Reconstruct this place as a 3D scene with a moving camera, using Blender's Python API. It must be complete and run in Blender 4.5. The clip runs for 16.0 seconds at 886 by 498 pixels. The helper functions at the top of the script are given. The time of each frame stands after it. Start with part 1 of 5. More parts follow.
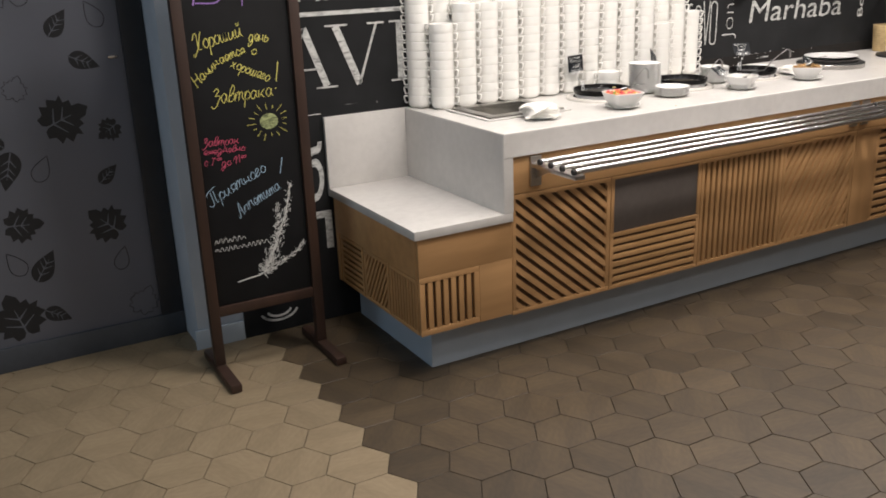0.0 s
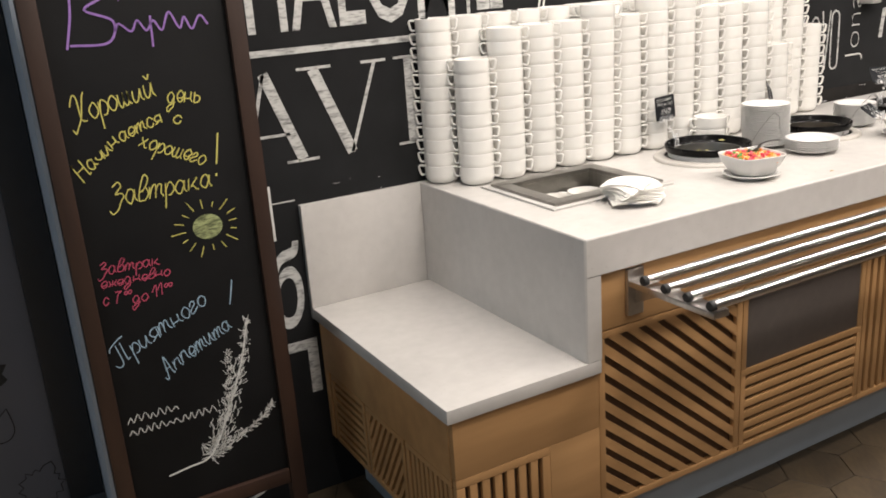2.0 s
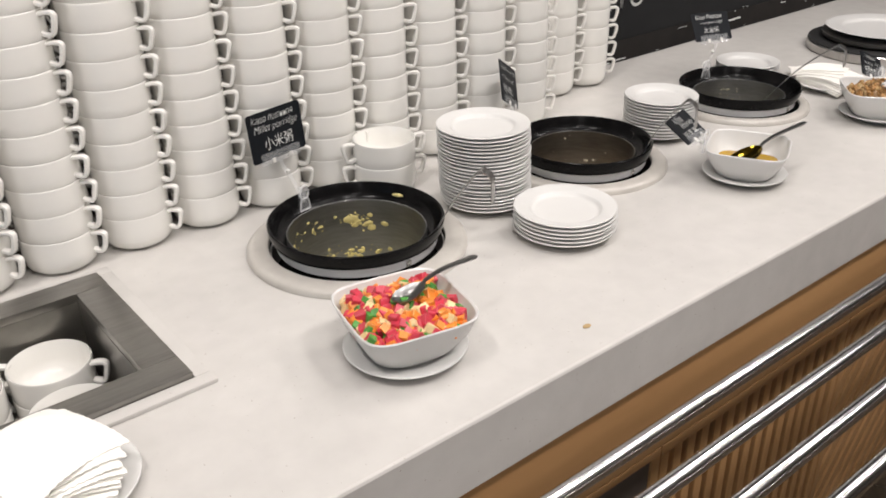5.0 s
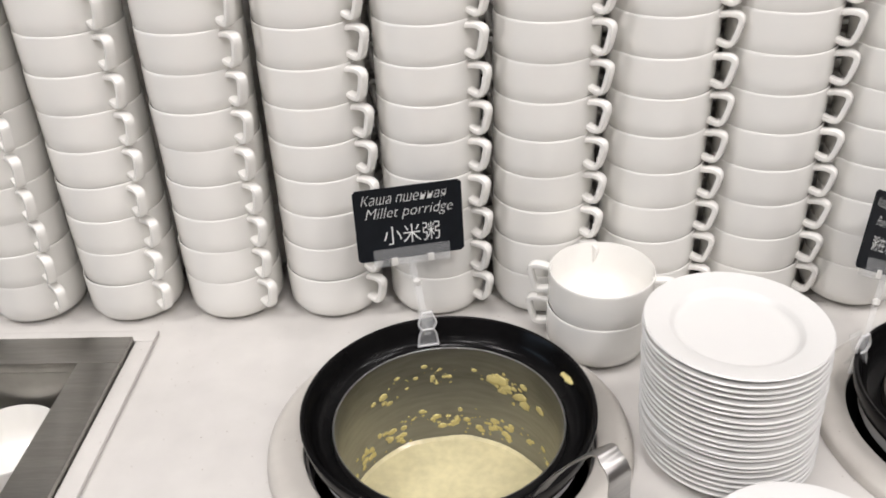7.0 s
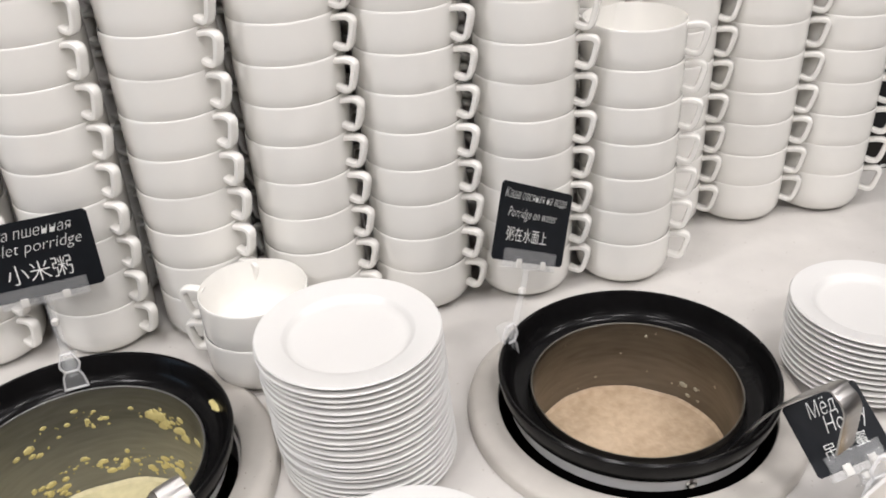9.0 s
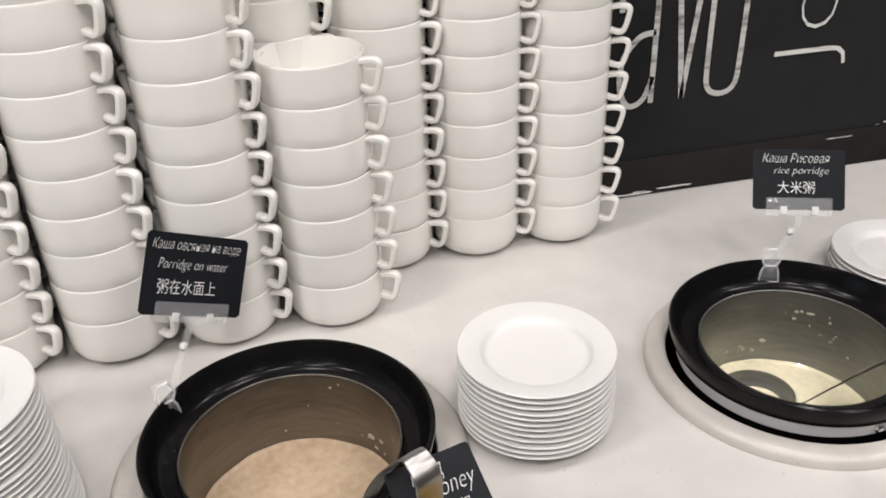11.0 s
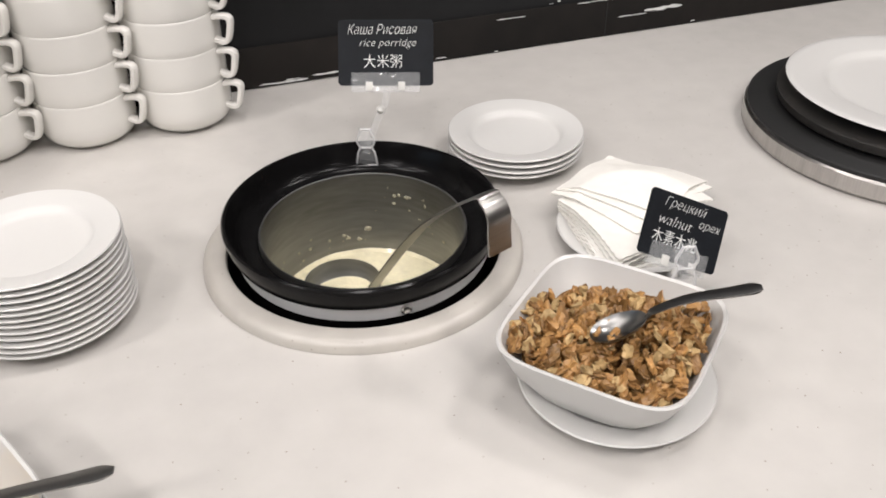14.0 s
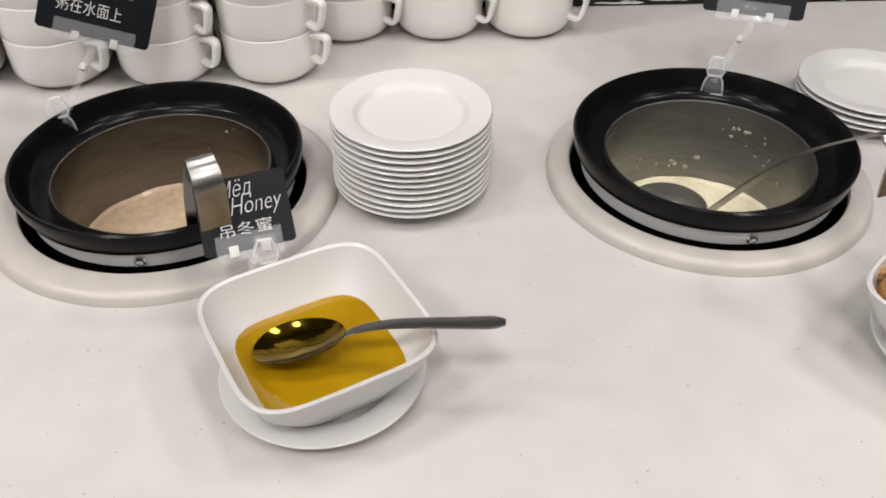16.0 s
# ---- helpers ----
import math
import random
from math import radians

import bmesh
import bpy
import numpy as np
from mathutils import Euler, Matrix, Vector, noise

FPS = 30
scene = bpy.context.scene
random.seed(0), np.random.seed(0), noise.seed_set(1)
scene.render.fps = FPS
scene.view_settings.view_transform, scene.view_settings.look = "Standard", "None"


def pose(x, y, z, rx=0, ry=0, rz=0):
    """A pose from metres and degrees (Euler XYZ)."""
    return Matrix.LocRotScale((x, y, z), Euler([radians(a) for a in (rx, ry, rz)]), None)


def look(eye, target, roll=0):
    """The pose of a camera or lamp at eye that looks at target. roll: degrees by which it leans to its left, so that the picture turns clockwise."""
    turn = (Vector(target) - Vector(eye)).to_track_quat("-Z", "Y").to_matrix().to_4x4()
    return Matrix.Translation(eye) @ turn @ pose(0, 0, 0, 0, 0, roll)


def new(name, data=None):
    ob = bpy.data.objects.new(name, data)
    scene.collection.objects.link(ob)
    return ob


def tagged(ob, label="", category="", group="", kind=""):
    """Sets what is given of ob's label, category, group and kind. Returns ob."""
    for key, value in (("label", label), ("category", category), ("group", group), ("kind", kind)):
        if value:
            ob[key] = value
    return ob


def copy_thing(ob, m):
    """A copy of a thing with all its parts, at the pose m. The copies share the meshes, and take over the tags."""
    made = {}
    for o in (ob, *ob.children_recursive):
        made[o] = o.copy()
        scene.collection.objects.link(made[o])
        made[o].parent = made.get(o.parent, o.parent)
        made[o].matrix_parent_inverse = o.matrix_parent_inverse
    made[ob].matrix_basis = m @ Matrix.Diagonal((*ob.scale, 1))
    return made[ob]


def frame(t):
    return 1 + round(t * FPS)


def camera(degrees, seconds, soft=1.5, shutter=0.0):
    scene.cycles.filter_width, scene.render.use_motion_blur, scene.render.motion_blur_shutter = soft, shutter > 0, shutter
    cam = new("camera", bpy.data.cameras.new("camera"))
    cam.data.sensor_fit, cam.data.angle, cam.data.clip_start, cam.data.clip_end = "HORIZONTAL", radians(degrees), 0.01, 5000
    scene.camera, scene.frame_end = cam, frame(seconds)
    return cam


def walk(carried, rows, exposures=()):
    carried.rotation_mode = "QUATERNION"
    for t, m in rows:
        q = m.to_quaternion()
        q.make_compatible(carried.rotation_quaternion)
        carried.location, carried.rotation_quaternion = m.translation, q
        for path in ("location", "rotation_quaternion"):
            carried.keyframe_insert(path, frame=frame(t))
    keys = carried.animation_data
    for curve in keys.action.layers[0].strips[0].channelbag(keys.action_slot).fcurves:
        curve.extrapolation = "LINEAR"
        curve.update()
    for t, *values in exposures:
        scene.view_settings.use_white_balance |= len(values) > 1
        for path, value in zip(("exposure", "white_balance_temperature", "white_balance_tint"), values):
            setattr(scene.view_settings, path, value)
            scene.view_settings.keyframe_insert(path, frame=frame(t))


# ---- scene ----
cam = camera(54.0, 16.0, soft=1.8)
PATH = [
    (0, (-1.713, -2.603, 1.512), (-0.791, -0.946, 0.877), -2.1),
    (0.5, (-1.567, -2.284, 1.5), (-0.773, -0.535, 0.941), -3.5),
    (1, (-1.434, -2.001, 1.491), (-0.5, -0.326, 0.923), -2.6),
    (1.5, (-1.318, -1.699, 1.503), (-0.252, -0.109, 0.925), -2.4),
    (2, (-1.152, -1.463, 1.482), (-0.242, 0.214, 0.88), -4.1),
    (2.5, (-0.958, -1.273, 1.478), (0.02, 0.351, 0.841), -2.7),
    (3, (-0.768, -1.068, 1.472), (0.52, 0.305, 0.799), -1.9),
    (3.2, (-0.679, -0.985, 1.475), (0.715, 0.276, 0.793), -2.5),
    (5.3, (0.352, -0.505, 1.481), (1.286, 0.97, 0.506), -2.3),
    (5.5, (0.454, -0.48, 1.488), (1.229, 1.075, 0.498), -2.4),
    (6, (0.652, -0.371, 1.468), (1.144, 1.236, 0.384), -2.4),
    (6.5, (0.757, -0.231, 1.427), (1.027, 1.467, 0.404), -0.1),
    (7, (0.824, -0.153, 1.443), (0.756, 1.555, 0.404), -2.5),
    (7.5, (0.868, -0.124, 1.435), (0.604, 1.551, 0.375), -3.0),
    (8, (0.885, -0.126, 1.441), (0.661, 1.583, 0.427), -3.1),
    (8.5, (0.93, -0.122, 1.431), (0.951, 1.595, 0.407), -3.4),
    (9, (1.028, -0.146, 1.42), (1.268, 1.558, 0.401), -3.1),
    (9.5, (1.112, -0.181, 1.418), (1.427, 1.507, 0.392), -3.5),
    (10, (1.146, -0.175, 1.419), (1.489, 1.519, 0.413), -3.7),
    (10.2, (1.162, -0.163, 1.422), (1.502, 1.535, 0.42), -3.2),
    (12.3, (1.502, -0.136, 1.406), (1.925, 1.538, 0.397), -1.5),
    (12.5, (1.524, -0.152, 1.405), (1.945, 1.529, 0.406), -1.7),
    (13, (1.584, -0.197, 1.388), (2.133, 1.445, 0.385), -1.2),
    (13.5, (1.602, -0.205, 1.359), (2.185, 1.364, 0.264), -0.9),
    (14, (1.601, -0.199, 1.346), (2.132, 1.343, 0.189), -0.7),
    (14.5, (1.569, -0.2, 1.345), (1.935, 1.372, 0.164), -0.6),
    (15, (1.521, -0.202, 1.332), (1.705, 1.358, 0.094), -0.6),
    (15.5, (1.497, -0.207, 1.334), (1.602, 1.345, 0.077), -0.4),
    (16, (1.48, -0.213, 1.335), (1.55, 1.342, 0.078), -0.0),
]
walk(cam, [(t, look(eye, target, roll)) for t, eye, target, roll in PATH],
     [(0, 0.07, 6350, 10), (1.0, -0.02, 6600, 10), (2.2, -0.02, 6500, 10), (3.2, -0.02, 6500, 10), (5.3, -0.56, 6150, 10), (7, -0.46, 6020, 10), (8.5, -0.46, 6020, 10), (10.2, -0.52, 6050, 10), (12.3, -0.43, 6150, 10), (13.5, -0.46, 6140, 10), (14.5, -0.56, 6130, 10), (16, -0.64, 6130, 10)])

# ---- light ----
world = bpy.data.worlds.new("world")
scene.world = world
world.use_nodes = True
world.node_tree.nodes["Background"].inputs[0].default_value = (0.9, 0.95, 1.0, 1)
world.node_tree.nodes["Background"].inputs[1].default_value = 0.05


def lamp(name, x, y, size, watts, colour, z=2.76):
    data = bpy.data.lights.new(name, "AREA")
    data.shape, data.size, data.energy, data.color = "DISK", size, watts, colour
    ob = new(name, data)
    ob.matrix_world = pose(x, y, z)
    return ob


WARM = (1.0, 0.915, 0.85)
SPOTS = [(-0.6, -1.6, 15), (0.3, -0.9, 22), (1.3, -0.9, 24), (2.3, -0.9, 20), (3.5, -0.9, 15), (-0.25, -0.1, 24), (0.8, 0.25, 10), (1.8, 0.25, 11), (2.8, 0.20, 17),
         (0.4, -2.6, 7), (2.2, -2.6, 8), (-1.9, -2.8, 6)]
for sx, sy, sw in SPOTS:
    lamp("downlight_beam", sx, sy, 0.30, sw, WARM)
# cool fill from the west, for the bluish bench end; the window is assumed
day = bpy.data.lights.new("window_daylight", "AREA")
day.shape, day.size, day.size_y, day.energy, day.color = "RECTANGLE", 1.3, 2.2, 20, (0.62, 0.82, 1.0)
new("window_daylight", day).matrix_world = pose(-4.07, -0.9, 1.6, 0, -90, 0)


# ---- materials ----
def material(name, colour, rough=0.5, metal=0.0, spread=0.08, scale=30.0, bump=0.0, coat=0.0, second=None, detail=4.0, stretch=(1, 1, 1), random=0.0, spec=0.5):
    """A principled surface whose colour wanders at two scales, with fine relief."""
    m = bpy.data.materials.new(name)
    m.use_nodes = True
    nt = m.node_tree
    n, link = nt.nodes, nt.links
    b = n["Principled BSDF"]
    b.inputs["Roughness"].default_value, b.inputs["Metallic"].default_value = rough, metal
    b.inputs["Coat Weight"].default_value = coat
    b.inputs["Coat Roughness"].default_value = 0.08
    b.inputs["Specular IOR Level"].default_value = spec
    co = n.new("ShaderNodeTexCoord")
    mp = n.new("ShaderNodeMapping")
    mp.inputs["Scale"].default_value = stretch
    link.new(co.outputs["Object"], mp.inputs[0])
    fine, wide = n.new("ShaderNodeTexNoise"), n.new("ShaderNodeTexNoise")
    for t, s in ((fine, scale), (wide, scale * 0.13)):
        t.inputs["Scale"].default_value, t.inputs["Detail"].default_value = s, detail
        link.new(mp.outputs[0], t.inputs["Vector"])
    add = n.new("ShaderNodeMath")
    add.operation = "MULTIPLY_ADD"
    link.new(wide.outputs["Fac"], add.inputs[0])
    add.inputs[1].default_value = 0.6
    half = n.new("ShaderNodeMath")
    half.operation = "MULTIPLY"
    half.inputs[1].default_value = 0.4
    link.new(fine.outputs["Fac"], half.inputs[0])
    link.new(half.outputs[0], add.inputs[2])
    ramp = n.new("ShaderNodeValToRGB")
    lo = second or [c * (1 - spread * 2.2) for c in colour]
    hi = [min(1, c * (1 + spread)) for c in colour]
    ramp.color_ramp.elements[0].color, ramp.color_ramp.elements[0].position = (*lo, 1), 0.32
    ramp.color_ramp.elements[1].color, ramp.color_ramp.elements[1].position = (*hi, 1), 0.66
    link.new(add.outputs[0], ramp.inputs[0])
    out = ramp.outputs[0]
    if random:
        info = n.new("ShaderNodeObjectInfo")
        hsv = n.new("ShaderNodeHueSaturation")
        mr = n.new("ShaderNodeMapRange")
        mr.inputs["To Min"].default_value, mr.inputs["To Max"].default_value = 1 - random, 1 + random
        link.new(info.outputs["Random"], mr.inputs[0])
        link.new(mr.outputs[0], hsv.inputs["Value"])
        link.new(out, hsv.inputs["Color"])
        out = hsv.outputs[0]
    link.new(out, b.inputs["Base Color"])
    if bump:
        bp = n.new("ShaderNodeBump")
        bp.inputs["Strength"].default_value, bp.inputs["Distance"].default_value = bump, 0.002
        link.new(fine.outputs["Fac"], bp.inputs["Height"])
        link.new(bp.outputs[0], b.inputs["Normal"])
    return m


def glassy(name, tint=(0.93, 0.95, 0.96), rough=0.05, alpha=0.30):
    """Thin clear plastic: mostly see-through, with pale glossy edges."""
    m = bpy.data.materials.new(name)
    m.use_nodes = True
    b = m.node_tree.nodes["Principled BSDF"]
    b.inputs["Base Color"].default_value, b.inputs["Roughness"].default_value = (*tint, 1), rough
    b.inputs["Alpha"].default_value = alpha
    b.inputs["Coat Weight"].default_value = 0.6
    return m


def chalk(name, colour, board=(0.011, 0.012, 0.014), cut=0.46, scale=55.0, grain=(1, 1, 4)):
    """Chalk or worn print on a black board: the board shows through in streaks."""
    m = material(name, colour, 0.9, spec=0.1)
    nt = m.node_tree
    ramp = [x for x in nt.nodes if x.type == "VALTORGB"][0]
    ramp.color_ramp.elements[0].color, ramp.color_ramp.elements[0].position = (*[0.3 * c + 0.7 * b for c, b in zip(colour, board)], 1), cut - 0.10
    ramp.color_ramp.elements[1].color, ramp.color_ramp.elements[1].position = (*colour, 1), cut + 0.07
    for x in nt.nodes:
        if x.type == "MAPPING":
            x.inputs["Scale"].default_value, x.inputs["Rotation"].default_value = grain, (0, 0.5, 0)
        if x.type == "TEX_NOISE":
            x.inputs["Scale"].default_value = scale if x.inputs["Scale"].default_value > 10 else scale * 0.3
    return m


PORCELAIN = material("glazed_porcelain", (0.79, 0.775, 0.735), 0.18, spread=0.02, scale=14, coat=0.3)
PLATE = material("white_china", (0.640, 0.633, 0.615), 0.30, spread=0.015, scale=14, coat=0.08)
COUNTER = material("solid_surface_white", (0.560, 0.541, 0.514), 0.26, spread=0.045, scale=30)
COLLAR = material("solid_surface_collar", (0.515, 0.488, 0.447), 0.30, spread=0.06, scale=40)
STEEL = material("brushed_steel", (0.52, 0.50, 0.48), 0.30, 1.0, spread=0.08, scale=60, stretch=(1, 14, 1), bump=0.03)
SPOON = material("dark_polished_steel", (0.24, 0.236, 0.23), 0.30, 1.0, spread=0.05, scale=40)
FLANGE = material("dull_steel_flange", (0.33, 0.32, 0.30), 0.34, 1.0, spread=0.08, scale=60, stretch=(1, 14, 1), bump=0.03)
LADLESTEEL = material("satin_ladle_steel", (0.40, 0.39, 0.375), 0.34, 1.0, spread=0.08, scale=60, stretch=(1, 1, 9), bump=0.03)
CHROME = material("polished_steel", (0.76, 0.75, 0.74), 0.19, 1.0, spread=0.03, scale=40)
POTSTEEL = material("worn_pot_steel", (0.30, 0.30, 0.292), 0.40, 1.0, spread=0.12, scale=35, stretch=(1, 1, 6), bump=0.05)
POTBROWN = material("stained_pot_steel", (0.205, 0.190, 0.165), 0.38, 1.0, spread=0.14, scale=35, stretch=(1, 1, 6), bump=0.05)
BAND = material("satin_aluminium_band", (0.72, 0.72, 0.72), 0.45, 0.25, spread=0.05, scale=30)
BLACK = material("black_moulded_plastic", (0.0052, 0.0050, 0.0052), 0.20, spread=0.2, scale=90, bump=0.05, spec=0.12)
RUBBER = material("black_rubber", (0.012, 0.012, 0.012), 0.6)
BOARD = material("black_chalkboard", (0.0145, 0.0150, 0.0160), 0.75, spread=0.25, scale=7, spec=0.25)
SLATE = material("black_writing_slate", (0.0095, 0.0095, 0.0100), 0.7, spread=0.25, scale=7, spec=0.2)
WORN = material("scuffed_board_edge", (0.0150, 0.0130, 0.0118), 0.85, spread=0.3, scale=25, second=(0.010, 0.0095, 0.009), spec=0.2)
OAK = material("oiled_oak_veneer", (0.46, 0.265, 0.115), 0.5, spread=0.10, scale=22, stretch=(0.12, 1, 1), bump=0.05, second=(0.34, 0.185, 0.075), random=0.07)
OAKV = material("oiled_oak_upright", (0.44, 0.25, 0.108), 0.5, spread=0.10, scale=22, stretch=(1, 1, 0.12), bump=0.05, second=(0.33, 0.18, 0.072), random=0.07)
BROWN = material("dark_brown_backing", (0.15, 0.088, 0.050), 0.7, spread=0.15)
GREYPANEL = material("grey_brown_laminate", (0.095, 0.080, 0.072), 0.5, spread=0.08, scale=40, bump=0.03)
PLINTH = material("blue_grey_skirting", (0.40, 0.455, 0.51), 0.45, spread=0.05, scale=8)
PALE = material("pale_blue_grey_paint", (0.40, 0.44, 0.49), 0.6, spread=0.05, scale=6)
CEILING = material("white_ceiling_paint", (0.62, 0.60, 0.57), 0.9, spread=0.03)
ROOMWALL = material("warm_grey_plaster", (0.36, 0.33, 0.30), 0.9, spread=0.06, scale=6)
WALNUTFRAME = material("dark_walnut_stain", (0.036, 0.017, 0.0105), 0.5, spread=0.25, scale=25, stretch=(1, 1, 0.15), bump=0.05)
TILELIGHT = material("sand_hex_tile", (0.225, 0.174, 0.108), 0.55, spread=0.08, scale=28, stretch=(1, 3, 1), bump=0.12, second=(0.175, 0.132, 0.080), random=0.07)
TILEDARK = material("brown_hex_tile", (0.075, 0.0525, 0.029), 0.5, spread=0.1, scale=26, stretch=(1, 3, 1), bump=0.15, second=(0.038, 0.0275, 0.0175), random=0.2)
GROUT = material("dark_grout", (0.042, 0.033, 0.025), 0.9)
FROST = material("frosted_grey_film", (0.102, 0.106, 0.126), 0.45, spread=0.04, scale=5)
LEAFPRINT = material("black_leaf_print", (0.010, 0.010, 0.011), 0.6, spread=0.25, scale=40)
DARKFRAME = material("charcoal_door_frame", (0.014, 0.016, 0.020), 0.5, spread=0.1)
PAPER = material("paper_napkin", (0.86, 0.84, 0.79), 0.95, spread=0.03, scale=90, bump=0.25)
CHALKWHITE = chalk("white_chalk_print", (0.52, 0.52, 0.50))
CHALKFINE = chalk("white_chalk_line", (0.66, 0.66, 0.63), cut=0.40, scale=90)
CHALKYELLOW = chalk("yellow_chalk", (0.66, 0.60, 0.17), cut=0.34, scale=160)
CHALKPINK = chalk("pink_chalk", (0.50, 0.09, 0.15), cut=0.40, scale=160)
CHALKBLUE = chalk("pale_blue_chalk", (0.36, 0.50, 0.62), cut=0.40, scale=160)
CHALKPURPLE = chalk("purple_chalk", (0.33, 0.19, 0.50), cut=0.40, scale=160)
INK = material("white_marker_ink", (0.75, 0.76, 0.74), 0.7, spread=0.1)
CARD = material("black_sign_card", (0.009, 0.0105, 0.0135), 0.55, spread=0.15, scale=60, spec=0.15)
ACRYLIC = glassy("clear_acrylic", alpha=0.10)
CLEAREDGE = glassy("clear_acrylic_edge", (0.97, 0.97, 0.97), 0.08, 0.42)
CLEARBOX = glassy("clear_plastic_tub", (0.95, 0.90, 0.88), 0.15, 0.28)
MILLET = material("millet_porridge", (0.62, 0.56, 0.33), 0.45, spread=0.10, scale=120, bump=0.35, coat=0.2)
OATS = material("oat_porridge", (0.46, 0.355, 0.245), 0.5, spread=0.16, scale=140, bump=0.7, coat=0.15, second=(0.35, 0.255, 0.16))
RICE = material("rice_porridge", (0.74, 0.68, 0.47), 0.4, spread=0.08, scale=150, bump=0.5, coat=0.3)
HONEY = material("golden_honey", (0.36, 0.215, 0.002), 0.06, spread=0.05, scale=20, second=(0.27, 0.15, 0.0015), coat=0.2)
NUT = material("walnut_kernel", (0.40, 0.225, 0.078), 0.42, spread=0.2, scale=300, bump=0.8, second=(0.13, 0.058, 0.018), random=0.4)
NUTPALE = material("walnut_flesh", (0.52, 0.36, 0.165), 0.6, spread=0.12, scale=120, bump=0.3, random=0.2)
CANDY = {n: material(n + "_candied_fruit", c, 0.35, spread=0.12, scale=90, coat=0.15, random=0.12) for n, c in
         dict(orange=(0.80, 0.26, 0.035), red=(0.56, 0.045, 0.075), green=(0.075, 0.28, 0.045), cream=(0.76, 0.58, 0.30)).items()}
RED = material("red_fire_box", (0.55, 0.012, 0.015), 0.35)
OFFWHITE = material("off_white_plastic", (0.62, 0.61, 0.58), 0.5)
GREYBOX = material("pale_grey_plastic", (0.34, 0.335, 0.32), 0.5)
LEAFGREEN = material("green_leaf", (0.055, 0.11, 0.025), 0.5, spread=0.3, scale=30, random=0.3)
BASKET = material("woven_straw", (0.52, 0.38, 0.19), 0.8, spread=0.15, scale=70, bump=0.4)
BASKETDARK = material("brown_wicker", (0.10, 0.06, 0.035), 0.8, spread=0.2, scale=70, bump=0.4)
ORANGE = material("orange_peel", (0.72, 0.20, 0.06), 0.45, spread=0.1, scale=160, bump=0.3, random=0.15)
FILM = material("cling_film_blue", (0.42, 0.50, 0.60), 0.2, spread=0.25, scale=60)
LAMPGLOW = bpy.data.materials.new("lamp_diffuser")
LAMPGLOW.use_nodes = True
LAMPGLOW.node_tree.nodes["Principled BSDF"].inputs["Emission Color"].default_value = (1, 0.92, 0.82, 1)
LAMPGLOW.node_tree.nodes["Principled BSDF"].inputs["Emission Strength"].default_value = 6.0


def speckle(m):
    """Sparse darker grains in the worktop."""
    nt = m.node_tree
    b = nt.nodes["Principled BSDF"]
    src = b.inputs["Base Color"].links[0].from_socket
    co = nt.nodes.new("ShaderNodeTexCoord")
    vor = nt.nodes.new("ShaderNodeTexVoronoi")
    vor.inputs["Scale"].default_value = 95
    nt.links.new(co.outputs["Object"], vor.inputs["Vector"])
    near = nt.nodes.new("ShaderNodeMath")
    near.operation = "LESS_THAN"
    near.inputs[1].default_value = 0.075
    nt.links.new(vor.outputs["Distance"], near.inputs[0])
    sep = nt.nodes.new("ShaderNodeSeparateColor")
    nt.links.new(vor.outputs["Color"], sep.inputs[0])
    few = nt.nodes.new("ShaderNodeMath")
    few.operation = "MULTIPLY"
    nt.links.new(near.outputs[0], few.inputs[0])
    nt.links.new(sep.outputs[0], few.inputs[1])
    mix = nt.nodes.new("ShaderNodeMix")
    mix.data_type = "RGBA"
    nt.links.new(few.outputs[0], mix.inputs["Factor"])
    nt.links.new(src, mix.inputs[6])
    mix.inputs[7].default_value = (0.33, 0.29, 0.25, 1)
    nt.links.new(mix.outputs[2], b.inputs["Base Color"])


speckle(COUNTER)
speckle(COLLAR)


# ---- mesh tools ----
def mesh(name, geo, mat, smooth=True):
    me = bpy.data.meshes.new(name)
    me.from_pydata(geo[0], [], geo[1])
    me.validate()
    if smooth:
        me.shade_smooth()
        me.set_sharp_from_angle(angle=radians(38))
    me.materials.append(mat)
    return me


def part(name, geo, mat, parent=None, label="", m=None, smooth=True):
    """Links geo (vertices and faces, or a finished mesh) as one object, under a thing or part where one is given."""
    me = geo if isinstance(geo, bpy.types.Mesh) else mesh(name, geo, mat, smooth)
    ob = new(name, me)
    if parent:
        ob.parent = parent
    if m is not None:
        ob.matrix_basis = m
    return tagged(ob, label)


def empty(name, m, label, category, group="", kind=""):
    ob = new(name)
    ob.empty_display_size = 0.05
    ob.matrix_basis = m
    return tagged(ob, label, category, group, kind)


def join(*geos):
    vs, fs = [], []
    for v, f in geos:
        k = len(vs)
        vs += list(v)
        fs += [tuple(i + k for i in q) for q in f]
    return vs, fs


def moved(geo, m):
    return [tuple(m @ Vector(v)) for v in geo[0]], geo[1]


def box(x0, x1, y0, y1, z0, z1, bevel=0.0015):
    """A box with chamfered edges."""
    e = min(bevel, (x1 - x0) * 0.3, (y1 - y0) * 0.3, (z1 - z0) * 0.3)
    bm = bmesh.new()
    bmesh.ops.create_cube(bm, size=1, matrix=Matrix.Translation(((x0 + x1) / 2, (y0 + y1) / 2, (z0 + z1) / 2)) @ Matrix.Diagonal((x1 - x0, y1 - y0, z1 - z0, 1)))
    if e > 0:
        bmesh.ops.bevel(bm, geom=bm.edges[:], offset=e, segments=2, affect="EDGES", profile=0.6)
    bm.verts.index_update()
    geo = [tuple(v.co) for v in bm.verts], [tuple(v.index for v in f.verts) for f in bm.faces]
    bm.free()
    return geo


